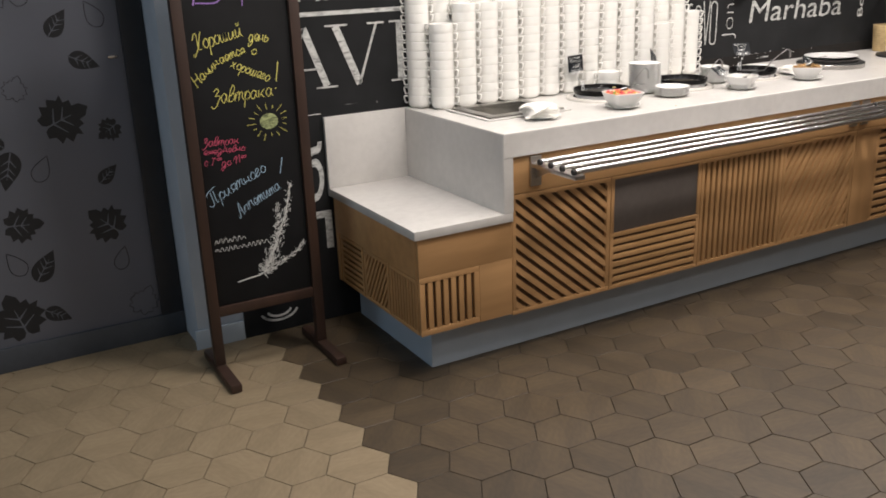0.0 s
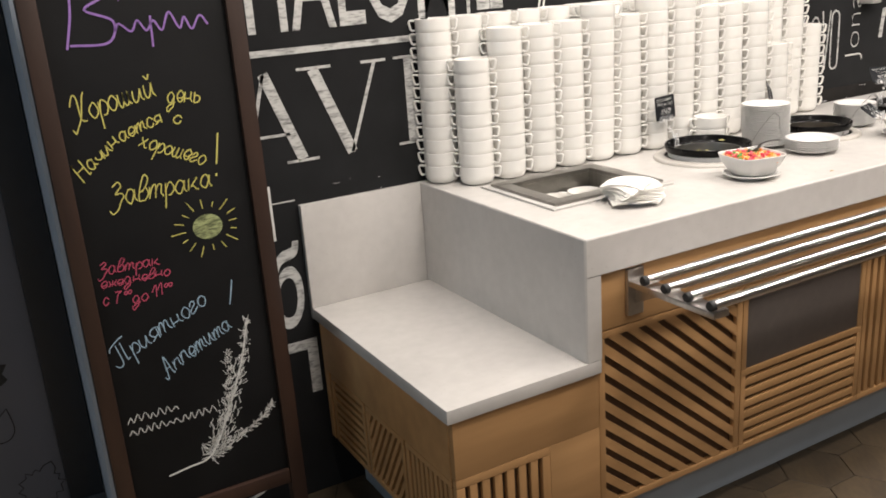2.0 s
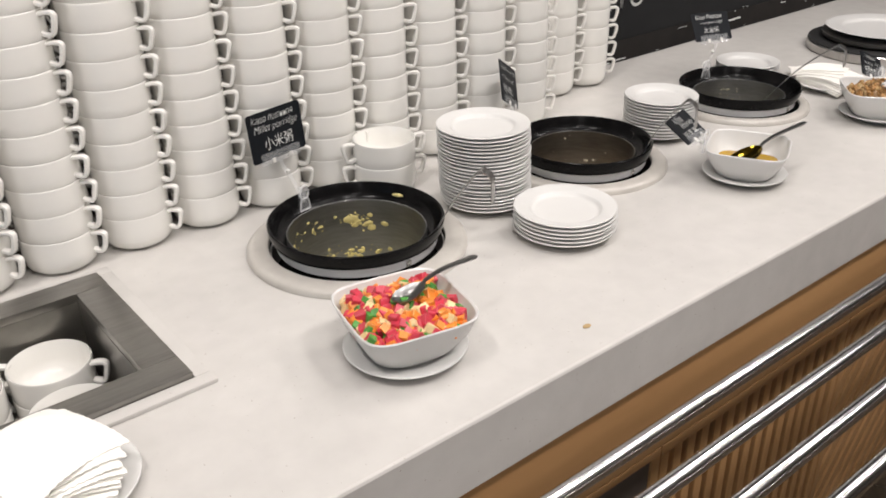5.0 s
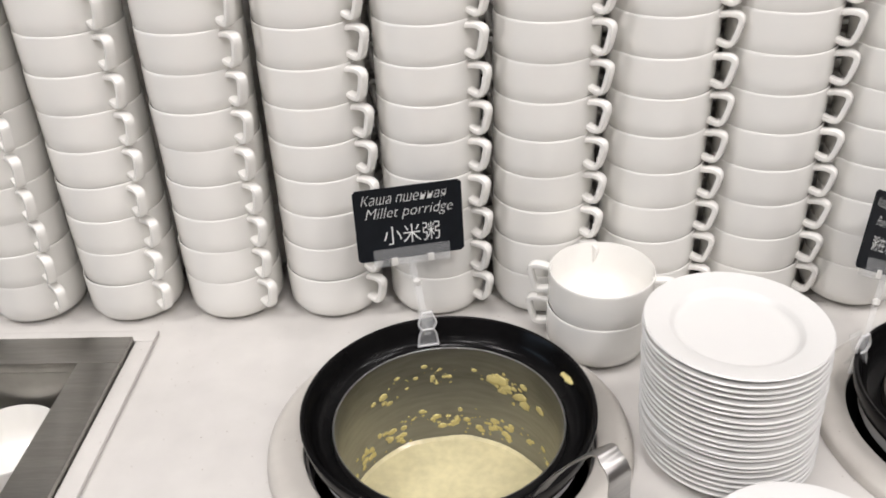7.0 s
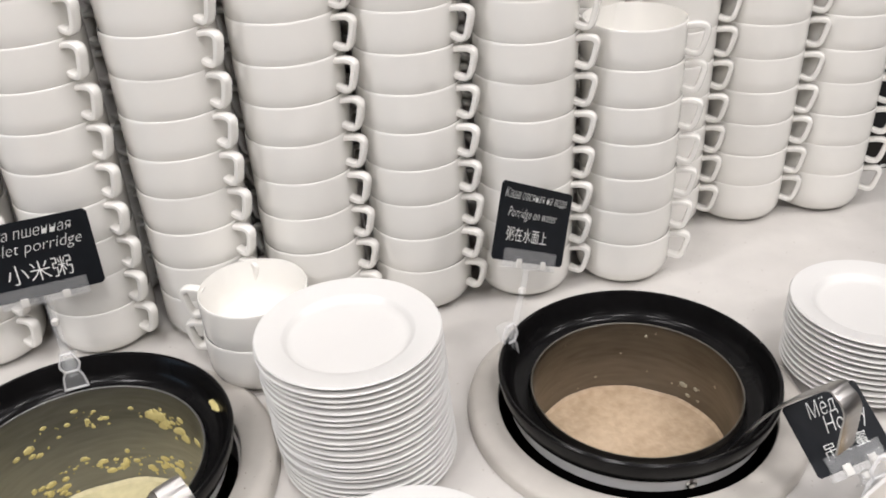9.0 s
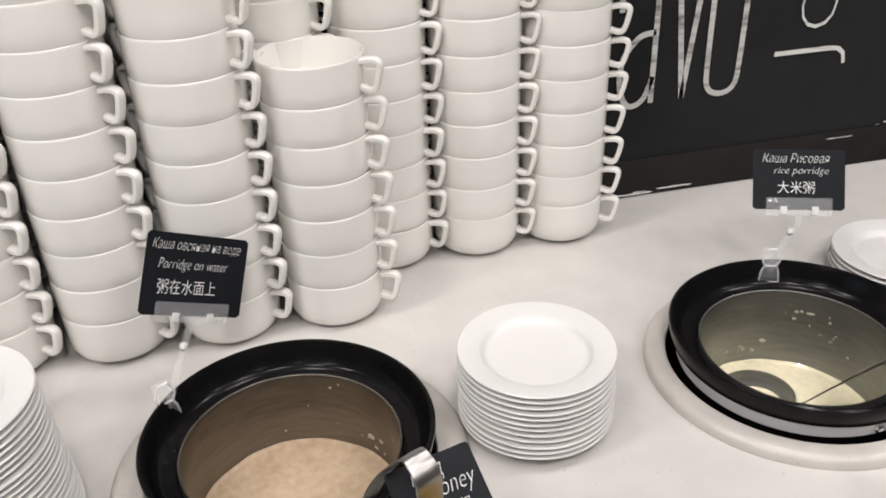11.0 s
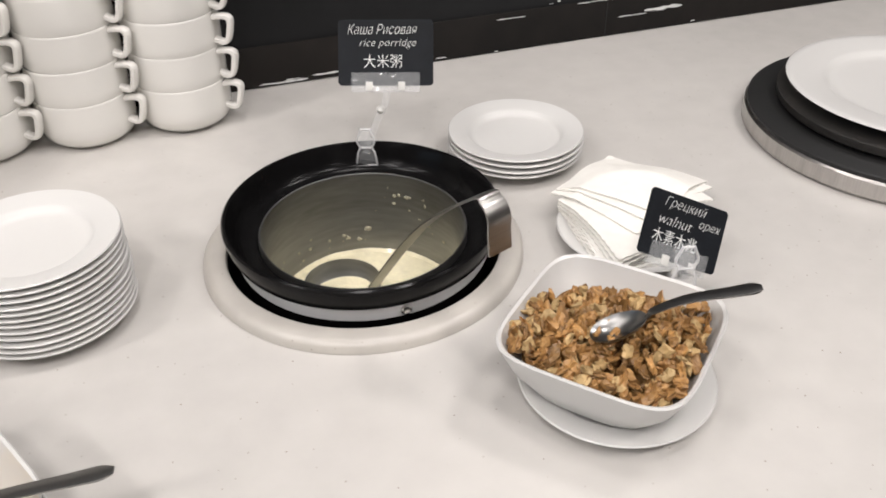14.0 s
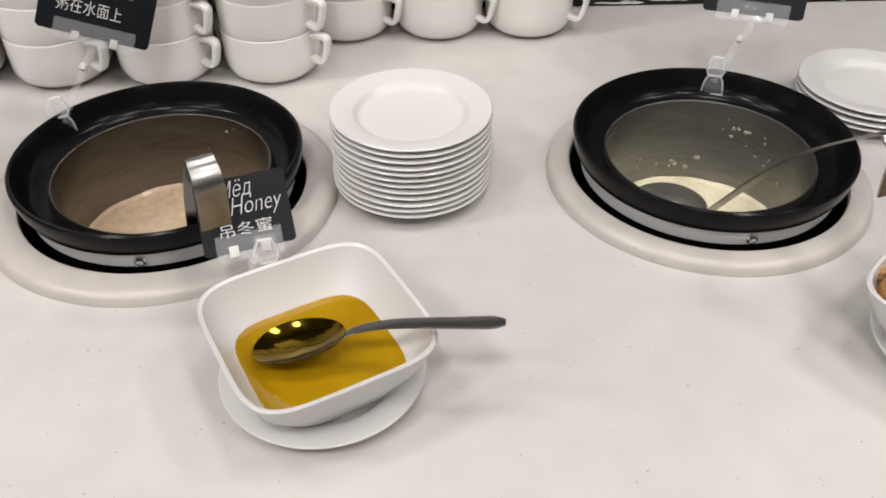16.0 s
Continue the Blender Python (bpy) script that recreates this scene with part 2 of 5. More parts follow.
def lathe(profile, seg=48, wob=0.0):
    """Turns a profile of (radius, height) round the z axis; a radius of 0 closes it."""
    vs, fs, rings = [], [], []
    for r, z in profile:
        if r <= 1e-6:
            rings.append([len(vs)])
            vs.append((0, 0, z))
        else:
            rings.append(list(range(len(vs), len(vs) + seg)))
            vs += [(r * math.cos(2 * math.pi * k / seg), r * math.sin(2 * math.pi * k / seg), z) for k in range(seg)]
    for a, b in zip(rings, rings[1:]):
        for k in range(seg):
            j = (k + 1) % seg
            q = [a[k % len(a)], a[j % len(a)], b[j % len(b)], b[k % len(b)]]
            q = tuple(dict.fromkeys(q))
            if len(q) > 2:
                fs.append(q)
    return vs, fs


def spline(points, n=8):
    """A smooth line through the points."""
    p = [Vector(q) for q in points]
    p = [2 * p[0] - p[1], *p, 2 * p[-1] - p[-2]]
    out = []
    for a, b, c, d in zip(p, p[1:], p[2:], p[3:]):
        for k in range(n):
            t = k / n
            out.append(0.5 * ((2 * b) + (c - a) * t + (2 * a - 5 * b + 4 * c - d) * t * t + (3 * b - a - 3 * c + d) * t ** 3))
    return out + [p[-2]]


def sweep(path, wide, thick, up=(0, 0, 1), seg=8, shape=2.0, taper=None, across=None):
    """A strap or rod along a path: half widths along the side and the normal."""
    vs, fs, n = [], [], len(path)
    for i, p in enumerate(path):
        d = (path[min(i + 1, n - 1)] - path[max(i - 1, 0)]).normalized()
        side = d.cross(Vector(up)) if across is None else Vector(across)
        side = side.normalized() if side.length > 1e-4 else Vector((1, 0, 0))
        nor = side.cross(d)
        w, h = (wide, thick) if taper is None else (wide * taper(i / (n - 1)), thick * taper(i / (n - 1)))
        for k in range(seg):
            a = 2 * math.pi * (k + 0.5) / seg
            c, s = math.cos(a), math.sin(a)
            u, v = math.copysign(abs(c) ** (2 / shape), c), math.copysign(abs(s) ** (2 / shape), s)
            vs.append(tuple(p + side * (w * u) + nor * (h * v)))
    for i in range(n - 1):
        for k in range(seg):
            j = (k + 1) % seg
            fs.append((i * seg + k, i * seg + j, (i + 1) * seg + j, (i + 1) * seg + k))
    fs += [tuple(range(seg))[::-1], tuple(range((n - 1) * seg, n * seg))]
    return vs, fs


def loft(rings):
    """Skins closed rings of equal count; the last is capped."""
    vs, fs, n = [], [], len(rings[0])
    for r in rings:
        vs += [tuple(v) for v in r]
    for i in range(len(rings) - 1):
        for k in range(n):
            j = (k + 1) % n
            fs.append((i * n + k, i * n + j, (i + 1) * n + j, (i + 1) * n + k))
    fs.append(tuple(range((len(rings) - 1) * n, len(rings) * n)))
    fs.append(tuple(range(n))[::-1])
    return vs, fs


def squircle(half, z, power=4.0, n=48):
    out = []
    for k in range(n):
        a = 2 * math.pi * k / n
        c, s = math.cos(a), math.sin(a)
        out.append((half * math.copysign(abs(c) ** (2 / power), c), half * math.copysign(abs(s) ** (2 / power), s), z))
    return out


def letters(body, mat, parent, x0, x1, z0, z1, y, name="lettering", turn=0.0, shear=0.0, heavy=0.0, about=None):
    """Words in the built-in font, filling the box x0..x1, z0..z1 in the plane at y, facing -y."""
    cu = bpy.data.curves.new(name, "FONT")
    cu.body, cu.shear, cu.offset, cu.resolution_u = body, shear, heavy, 3
    tmp = new("tmp_words", cu)
    bpy.context.view_layer.update()
    me = bpy.data.meshes.new_from_object(tmp.evaluated_get(bpy.context.evaluated_depsgraph_get()))
    bpy.data.objects.remove(tmp)
    bpy.data.curves.remove(cu)
    if not len(me.vertices):
        return None
    co = np.array([v.co[:2] for v in me.vertices])
    if turn == 90:
        co = np.stack([-co[:, 1], co[:, 0]], 1)
    lo, hi = co.min(0), co.max(0)
    co = (co - lo) / np.maximum(hi - lo, 1e-6)
    co = co * (x1 - x0, z1 - z0) + (x0, z0)
    if turn not in (0, 90):
        c, s = math.cos(radians(turn)), math.sin(radians(turn))
        mid = np.array(about or ((x0 + x1) / 2, (z0 + z1) / 2))
        co = (co - mid) @ np.array([[c, s], [-s, c]]) + mid
    for v, (a, b) in zip(me.vertices, co):
        v.co = (a, y, b)
    me.materials.append(mat)
    ob = new(name, me)
    if parent:
        ob.parent = parent
    return ob


def stroke(points, width, y, mat, parent, name="chalk_stroke", n=6):
    """A flat chalk line through (x, z) points in the plane at y."""
    path = spline([(a, y, b) for a, b in points], n)
    return part(name, sweep(path, width / 2, 0.0004, up=(0, -1, 0), seg=4), mat, parent)


TOP = 0.90
WALL = 0.789

# ---- the room ----
floor = tagged(part("floor", box(-4.0, 6.5, -4.6, 1.3, -0.12, -0.006, 0), GROUT), "hexagonal tiled floor, sand and dark brown tiles", "floor", kind="structure")
tagged(part("ceiling", box(-4.0, 6.5, -4.6, 1.3, 2.8, 2.9, 0), CEILING), "plain white painted ceiling", "ceiling", kind="structure")
tagged(part("wall_south", box(-4.0, 6.5, -4.75, -4.6, 0, 2.8, 0), ROOMWALL), "plain warm grey plaster wall", "wall", kind="structure")
tagged(part("wall_west", join(box(-4.15, -4.0, -4.75, -2.05, 0, 2.8, 0), box(-4.15, -4.0, 0.25, 1.3, 0, 2.8, 0), box(-4.15, -4.0, -2.05, 0.25, 0, 0.9, 0), box(-4.15, -4.0, -2.05, 0.25, 2.3, 2.8, 0)), ROOMWALL), "plain warm grey plaster wall", "wall", kind="structure")
tagged(part("wall_east", box(6.5, 6.65, -4.75, 1.3, 0, 2.8, 0), ROOMWALL), "plain warm grey plaster wall", "wall", kind="structure")
wall = tagged(part("wall_north", box(-0.995, 6.5, WALL + 0.012, 1.3, 0, 2.8, 0.004), PALE), "pale blue-grey painted wall behind the counter", "wall", kind="structure")
board = tagged(part("wall_panel", box(-0.80, 6.49, WALL, WALL + 0.0118, 0.001, 2.79, 0.001), BOARD), "black chalkboard wall with white greeting words", "chalkboard wall", kind="structure")
tagged(part("baseboard", box(-1.01, -0.803, WALL - 0.004, WALL + 0.011, 0, 0.083, 0.003), PLINTH), "blue-grey skirting board along the wall", "baseboard", kind="structure")
tagged(part("wall_northwest", box(-4.0, -0.997, 1.07, 1.3, 0, 2.8, 0), ROOMWALL), "dark wall behind the sliding door", "wall", kind="structure")

# unseen window, added as the source of the cool light on the bench end
window = empty("window_1", pose(-4.075, -0.9, 0.9), "unseen white framed window assumed for the cool daylight", "window", kind="structure")
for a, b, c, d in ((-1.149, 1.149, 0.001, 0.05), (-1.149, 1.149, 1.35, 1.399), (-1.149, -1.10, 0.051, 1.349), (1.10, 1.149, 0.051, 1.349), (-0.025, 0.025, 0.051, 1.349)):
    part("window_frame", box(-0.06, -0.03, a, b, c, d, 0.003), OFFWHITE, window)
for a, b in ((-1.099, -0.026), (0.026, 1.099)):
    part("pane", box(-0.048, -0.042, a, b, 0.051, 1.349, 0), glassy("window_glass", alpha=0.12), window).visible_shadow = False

# lamps in the ceiling
for sx, sy, sw in SPOTS:
    d = empty("ceiling_downlight", pose(sx, sy, 2.80), "round white recessed ceiling downlight", "ceiling lamp", "ceiling downlights")
    part("trim_ring", lathe([(0.15, 0), (0.152, -0.008), (0.175, -0.012), (0.18, 0)], 32), OFFWHITE, d)
    part("diffuser", lathe([(0.0, -0.002), (0.15, -0.002)], 32), LAMPGLOW, d)

# frosted sliding door with printed leaves
door = empty("door_1", pose(0, 1.03, 0), "grey frosted sliding door printed with black leaves", "door", kind="structure")
part("door_pane", box(-3.4, -1.09, -0.006, 0.006, 0.10, 2.3, 0.001), FROST, door)
part("bottom_rail", box(-3.4, -0.998, -0.022, 0.03, 0.0, 0.10, 0.003), material("slate_grey_rail", (0.048, 0.054, 0.064), 0.5), door, "slate grey bottom rail")
part("door_stile", box(-1.09, -0.998, -0.018, 0.03, 0.1005, 2.3, 0.003), DARKFRAME, door, "charcoal door stile")
part("top_rail", box(-3.4, -0.998, -0.022, 0.03, 2.301, 2.79, 0.003), DARKFRAME, door)
part("latch", box(-1.150, -1.112, -0.018, -0.0062, 1.188, 1.198, 0.002), CHROME, door, "small chrome latch")


def leaf(x, z, size, turn, lobed, outline):
    """A printed leaf, ovate or lobed: filled with paler veins, or drawn in outline only."""
    if lobed:
        half = [(-0.30, 0.0), (-0.40, 0.07), (-0.42, 0.20), (-0.30, 0.24), (-0.26, 0.40), (-0.14, 0.33), (-0.08, 0.46), (0.06, 0.36), (0.16, 0.42), (0.15, 0.27), (0.27, 0.26), (0.25, 0.15), (0.38, 0.13), (0.50, 0.0)]
        pts = half + [(u, -v) for u, v in half[-2:0:-1]]
        if outline:
            pts = [(u, w * 0.94) for u, w in pts]
    else:
        side = [(-0.5 + v, 0.30 * math.sin(math.pi * v ** 0.72) ** 0.9 * (1.08 - 0.35 * v)) for v in [k / 16 for k in range(17)]]
        pts = side + [(u, -w) for u, w in side[-2:0:-1]]
    n = len(pts)
    c, q = math.cos(radians(turn)) * size, math.sin(radians(turn)) * size

    def at(u, v, y):
        return (x + u * c - v * q, y, z + u * q + v * c)

    if outline:
        path = [Vector(at(u, v, -0.0072)) for u, v in pts + pts[:1]]
        part("leaf_print", sweep(path, 0.0019, 0.0003, up=(0, -1, 0), seg=4), LEAFPRINT, door, smooth=False)
        return
    print_ = part("leaf_print", ([at(u, v, -0.0070) for u, v in pts] + [at(0, 0, -0.0070)], [(k, (k + 1) % n, n) for k in range(n)]), LEAFPRINT, door, smooth=False)
    veins = [[(-0.48, 0.0), (0.22, 0.0)]] + [[(o, 0.0), (o + 0.16, sg * 0.17)] for o in (-0.28, -0.08, 0.08) for sg in (1, -1)]
    if lobed:
        veins = [[(-0.34, 0.0), (0.16, 0.0)], [(-0.20, 0.01), (-0.06, 0.26)], [(-0.20, -0.01), (-0.06, -0.26)], [(-0.04, 0.0), (0.10, 0.20)], [(-0.04, 0.0), (0.10, -0.20)]]
    part("veins", join(*[sweep([Vector(at(u, v, -0.0076)) for u, v in vein], 0.022 * size, 0.0003, up=(0, -1, 0), seg=4, taper=lambda w: 1.15 - 0.8 * w) for vein in veins]), FROST, print_, smooth=False)


ONE, THREE = 0, 1
random.seed(4)
LEAVES = []
LEAVES += [(-1.313, 1.331, 0.120, 53, ONE, 0), (-1.237, 1.183, 0.118, -24, ONE, 0), (-1.591, 1.183, 0.168, 55, ONE, 0), (-1.603, 0.916, 0.090, 146, ONE, 0)]
LEAVES += [(-1.570, 0.800, 0.154, -106, ONE, 0), (-1.215, 0.739, 0.100, 43, ONE, 0), (-1.504, 0.406, 0.143, 57, ONE, 0), (-1.488, 0.194, 0.111, -32, ONE, 0)]
LEAVES += [(-1.601, 1.543, 0.091, 58, ONE, 0), (-1.699, 1.136, 0.068, 160, ONE, 0), (-1.344, 0.975, 0.202, 23, THREE, 0), (-1.186, 0.913, 0.106, -146, THREE, 0)]
LEAVES += [(-1.677, 0.980, 0.082, -164, THREE, 0), (-1.555, 0.585, 0.156, -3, THREE, 0), (-1.252, 0.540, 0.174, 135, THREE, 0), (-1.634, 0.215, 0.217, 106, THREE, 0)]
LEAVES += [(-1.418, 1.452, 0.114, 71, ONE, 1), (-1.181, 1.357, 0.109, 117, ONE, 1), (-1.452, 0.793, 0.109, 62, ONE, 1), (-1.606, 0.434, 0.111, 118, ONE, 1)]
LEAVES += [(-1.212, 0.382, 0.102, 72, ONE, 1), (-1.522, 1.446, 0.149, 49, THREE, 1), (-1.494, 1.103, 0.104, 69, THREE, 1), (-1.733, 0.714, 0.109, 84, THREE, 1)]
LEAVES += [(-1.151, 0.178, 0.141, 61, THREE, 1), (-1.804, 0.156, 0.105, 77, THREE, 1), (-1.124, 1.532, 0.125, 120, THREE, 1)]
LEAVES += [(-1.85, 1.2, 0.10, 10, THREE, 0), (-1.9, 0.7, 0.11, 70, ONE, 0), (-2.1, 0.4, 0.10, 30, THREE, 0), (-2.15, 1.0, 0.1, 100, ONE, 1), (-1.35, 1.66, 0.1, 60, THREE, 0), (-1.7, 1.75, 0.09, 20, ONE, 0), (-1.2, 1.85, 0.1, 120, ONE, 0)]
for lx, lz, ls, lt, lk, lo in LEAVES:
    leaf(lx, lz, ls, lt, lk, lo)

# words on the chalkboard wall
YW = WALL - 0.0016
letters("HALOM", CHALKWHITE, board, -0.455, 0.165, 1.363, 1.62, YW, heavy=0.008)
letters("H", CHALKWHITE, board, -0.61, -0.49, 1.363, 1.62, YW, heavy=0.01)
part("chalk_rule", box(-0.62, 0.30, YW - 0.0004, YW, 1.307, 1.324, 0), CHALKWHITE, board)
part("chalk_rule", box(0.205, 0.216, YW - 0.0004, YW, 1.363, 1.60, 0), CHALKWHITE, board)


def serif(points, width):
    path = [Vector((a, YW, b)) for a, b in points]
    return sweep(path, width / 2, 0.0004, up=(0, -1, 0), seg=4)


# capitals A V I with thick and thin strokes and slab serifs
part("capital_letter", join(serif([(-0.50, 1.03), (-0.432, 1.263)], 0.014), serif([(-0.432, 1.263), (-0.345, 1.025)], 0.042), serif([(-0.478, 1.098), (-0.375, 1.098)], 0.011),
                            serif([(-0.392, 1.021), (-0.298, 1.021)], 0.011), serif([(-0.53, 1.021), (-0.47, 1.021)], 0.011)), CHALKWHITE, board)
part("capital_letter", join(serif([(-0.292, 1.262), (-0.197, 1.022)], 0.044), serif([(-0.197, 1.022), (-0.108, 1.262)], 0.014), serif([(-0.338, 1.265), (-0.238, 1.265)], 0.011),
                            serif([(-0.148, 1.265), (-0.072, 1.265)], 0.011)), CHALKWHITE, board)
part("capital_letter", join(serif([(0.0, 1.022), (0.0, 1.265)], 0.044), serif([(-0.048, 1.021), (0.048, 1.021)], 0.011), serif([(-0.048, 1.266), (0.048, 1.266)], 0.011)), CHALKWHITE, board)
letters("Hello", CHALKFINE, board, 0.56, 0.94, 1.385, 1.56, YW, heavy=-0.004, shear=0.15)
letters("Geia sou", CHALKFINE, board, 1.12, 1.90, 1.325, 1.455, YW, shear=0.2)
# tall narrow chalk word in single strokes
TALL = [[(1.606, 1.36), (1.606, 1.04)], [(1.606, 1.20), (1.625, 1.245), (1.643, 1.22), (1.643, 1.06), (1.625, 1.030), (1.606, 1.06)], [(1.663, 1.03), (1.663, 1.24)], [(1.663, 1.20), (1.678, 1.240), (1.694, 1.235)],
        [(1.711, 1.142), (1.712, 1.185), (1.721, 1.220), (1.738, 1.230), (1.754, 1.210), (1.756, 1.17), (1.756, 1.027)], [(1.756, 1.115), (1.735, 1.110), (1.716, 1.085), (1.714, 1.050), (1.726, 1.026), (1.745, 1.032), (1.756, 1.060)],
        [(1.774, 1.25), (1.797, 1.028)], [(1.797, 1.028), (1.819, 1.25)], [(1.849, 1.247), (1.831, 1.235), (1.828, 1.20), (1.828, 1.07), (1.832, 1.037), (1.850, 1.028), (1.867, 1.037), (1.871, 1.07), (1.871, 1.20), (1.867, 1.235), (1.849, 1.247)]]
for pts in TALL:
    stroke(pts, 0.0098, YW, CHALKWHITE, board)
letters("Jonapot", CHALKFINE, board, 1.919, 2.022, 1.047, 1.50, YW, turn=90, heavy=-0.028)
letters("Konnichi wa", CHALKFINE, board, 2.14, 2.98, 1.265, 1.345, YW)
letters("Marhaba", CHALKWHITE, board, 2.115, 2.87, 1.12, 1.235, YW, heavy=0.0, shear=0.1)
letters("Bonjour", CHALKFINE, board, 3.02, 3.08, 1.10, 1.45, YW, turn=90)
letters("б", CHALKWHITE, board, -0.485, -0.390, 0.545, 0.80, YW, heavy=0.012, shear=0.1)
letters("П", CHALKWHITE, board, -0.500, -0.370, 0.33, 0.50, YW, heavy=0.03)
letters("N", CHALKFINE, board, -0.56, -0.452, 0.81, 0.965, YW, heavy=-0.01)
part("chalk_rule", box(-0.452, -0.385, YW - 0.0004, YW, 0.913, 0.916, 0), CHALKFINE, board)
for r0 in (0.055, 0.085):
    stroke([(-0.645 + r0 * math.cos(a), 0.105 - r0 * 0.62 * math.sin(a)) for a in np.linspace(0.3, 2.8, 7)], 0.014, YW, CHALKWHITE, board)
letters("o", CHALKWHITE, board, -0.54, -0.47, 0.15, 0.23, YW, heavy=0.03)
# a chalk mask drawing between the words
part("chalk_drawing", join(serif([(0.262, 1.375), (0.262, 1.46)], 0.062), serif([(0.308, 1.375), (0.308, 1.46)], 0.062), serif([(0.235, 1.36), (0.335, 1.36)], 0.012), serif([(0.22, 1.49), (0.35, 1.49)], 0.02)), CHALKWHITE, board)
stroke([(0.46 + 0.008 * math.sin(k * 1.2), 1.365 + 0.03 * k) for k in range(9)], 0.008, YW, CHALKFINE, board)
stroke([(0.475 + 0.008 * math.sin(k * 1.2 + 0.4), 1.365 + 0.03 * k) for k in range(9)], 0.008, YW, CHALKFINE, board)
# scuffed strip and chipped paint along the worktop
part("scuffed_strip", box(0.9, 3.4, WALL - 0.003, WALL - 0.0002, TOP + 0.001, TOP + 0.052, 0.0008), WORN, board, "scuffed dark edge strip")
random.seed(11)
CHIPS = [(2.230, 0.929, 0.058, 0.0042), (2.190, 0.925, 0.045, 0.0012), (2.474, 0.939, 0.026, 0.0026), (2.128, 0.951, 0.080, 0.0012), (2.290, 0.955, 0.005, 0.0018), (2.305, 0.955, 0.010, 0.0012), (2.393, 0.962, 0.026, 0.0013), (2.635, 0.946, 0.012, 0.002),
         (1.709, 0.904, 0.060, 0.0022), (1.775, 0.907, 0.050, 0.0020), (2.016, 0.944, 0.040, 0.0012), (2.10, 0.958, 0.004, 0.0016)]
for k in range(20):
    CHIPS.append((random.uniform(1.66, 3.2) if k > 5 else random.uniform(-0.3, 0.6), TOP + (random.uniform(0.002, 0.008) if random.random() < 0.7 else random.uniform(0.02, 0.056)),
                  random.choice((0.006, 0.012, 0.02, 0.03)) * random.uniform(0.6, 1.2), random.uniform(0.0005, 0.0014)))
for cx, cz, ln, th in CHIPS:
    n = 8
    up = [(cx + ln * i / n, WALL - 0.0034, cz + th * random.uniform(0.3, 1) * (0.3 if i in (0, n) else 1)) for i in range(n + 1)]
    dn = [(cx + ln * i / n, WALL - 0.0034, cz - th * random.uniform(0.1, 0.7) * (0.3 if i in (0, n) else 1)) for i in range(n + 1)]
    part("paint_chip", (up + dn[::-1], [tuple(range(2 * n + 2))]), INK, board, smooth=False)
# hairline seam in the scuffed strip
part("panel_seam", box(2.1725, 2.1738, WALL - 0.0036, WALL - 0.0031, TOP + 0.001, TOP + 0.06, 0), RUBBER, board)

# wall fittings
call = empty("fire_call_point", pose(1.03, WALL - 0.003, 1.425), "small red fire alarm call point on the wall", "fire alarm")
part("housing", box(-0.045, 0.045, -0.04, 0.0, 0, 0.09, 0.005), RED, call)
part("button_plate", box(-0.024, 0.024, -0.043, -0.0405, 0.022, 0.066, 0.002), OFFWHITE, call, "white button plate")
part("button", moved(lathe([(0.011, 0), (0.011, 0.003), (0.0, 0.004)], 20), pose(0, -0.0432, 0.044, 90)), BLACK, call, "black round button")
part("cable", sweep(spline([(0, -0.006, 0), (0.002, -0.005, -0.2), (0.0, -0.004, -0.5)]), 0.003, 0.003), OFFWHITE, call, "white surface cable")
for bx, bz in ((1.98, 1.262), (2.76, 1.25)):
    f = empty("wall_spotlight", pose(bx, WALL - 0.003, bz), "small pale grey boxy wall fitting with black end", "wall fitting", "wall fittings")
    part("housing", box(0, 0.050, -0.060, 0, 0, 0.080, 0.004), GREYBOX, f, "pale grey housing")
    part("end_cap", box(0.0505, 0.10, -0.05, 0, 0.012, 0.072, 0.004), BLACK, f, "black end cap")
    part("lens", box(0.010, 0.040, -0.063, -0.0605, 0.02, 0.062, 0.001), STEEL, f)

# ---- buffet counter ----
SX0, SX1, SY0, SY1 = 0.112, 0.472, 0.257, 0.560


POTS = [(0.800, 0.415), (1.270, 0.414), (1.741, 0.420)]
HOLE = 0.1240


def quads_mesh(name, quads):
    """A welded mesh of flat faces."""
    bm = bmesh.new()
    for q in quads:
        bm.faces.new([bm.verts.new(p) for p in q])
    bmesh.ops.remove_doubles(bm, verts=bm.verts[:], dist=0.00005)
    bmesh.ops.recalc_face_normals(bm, faces=bm.faces[:])
    me = bpy.data.meshes.new(name)
    bm.to_mesh(me)
    bm.free()
    me.materials.append(COUNTER)
    return me


X1 = 5.2


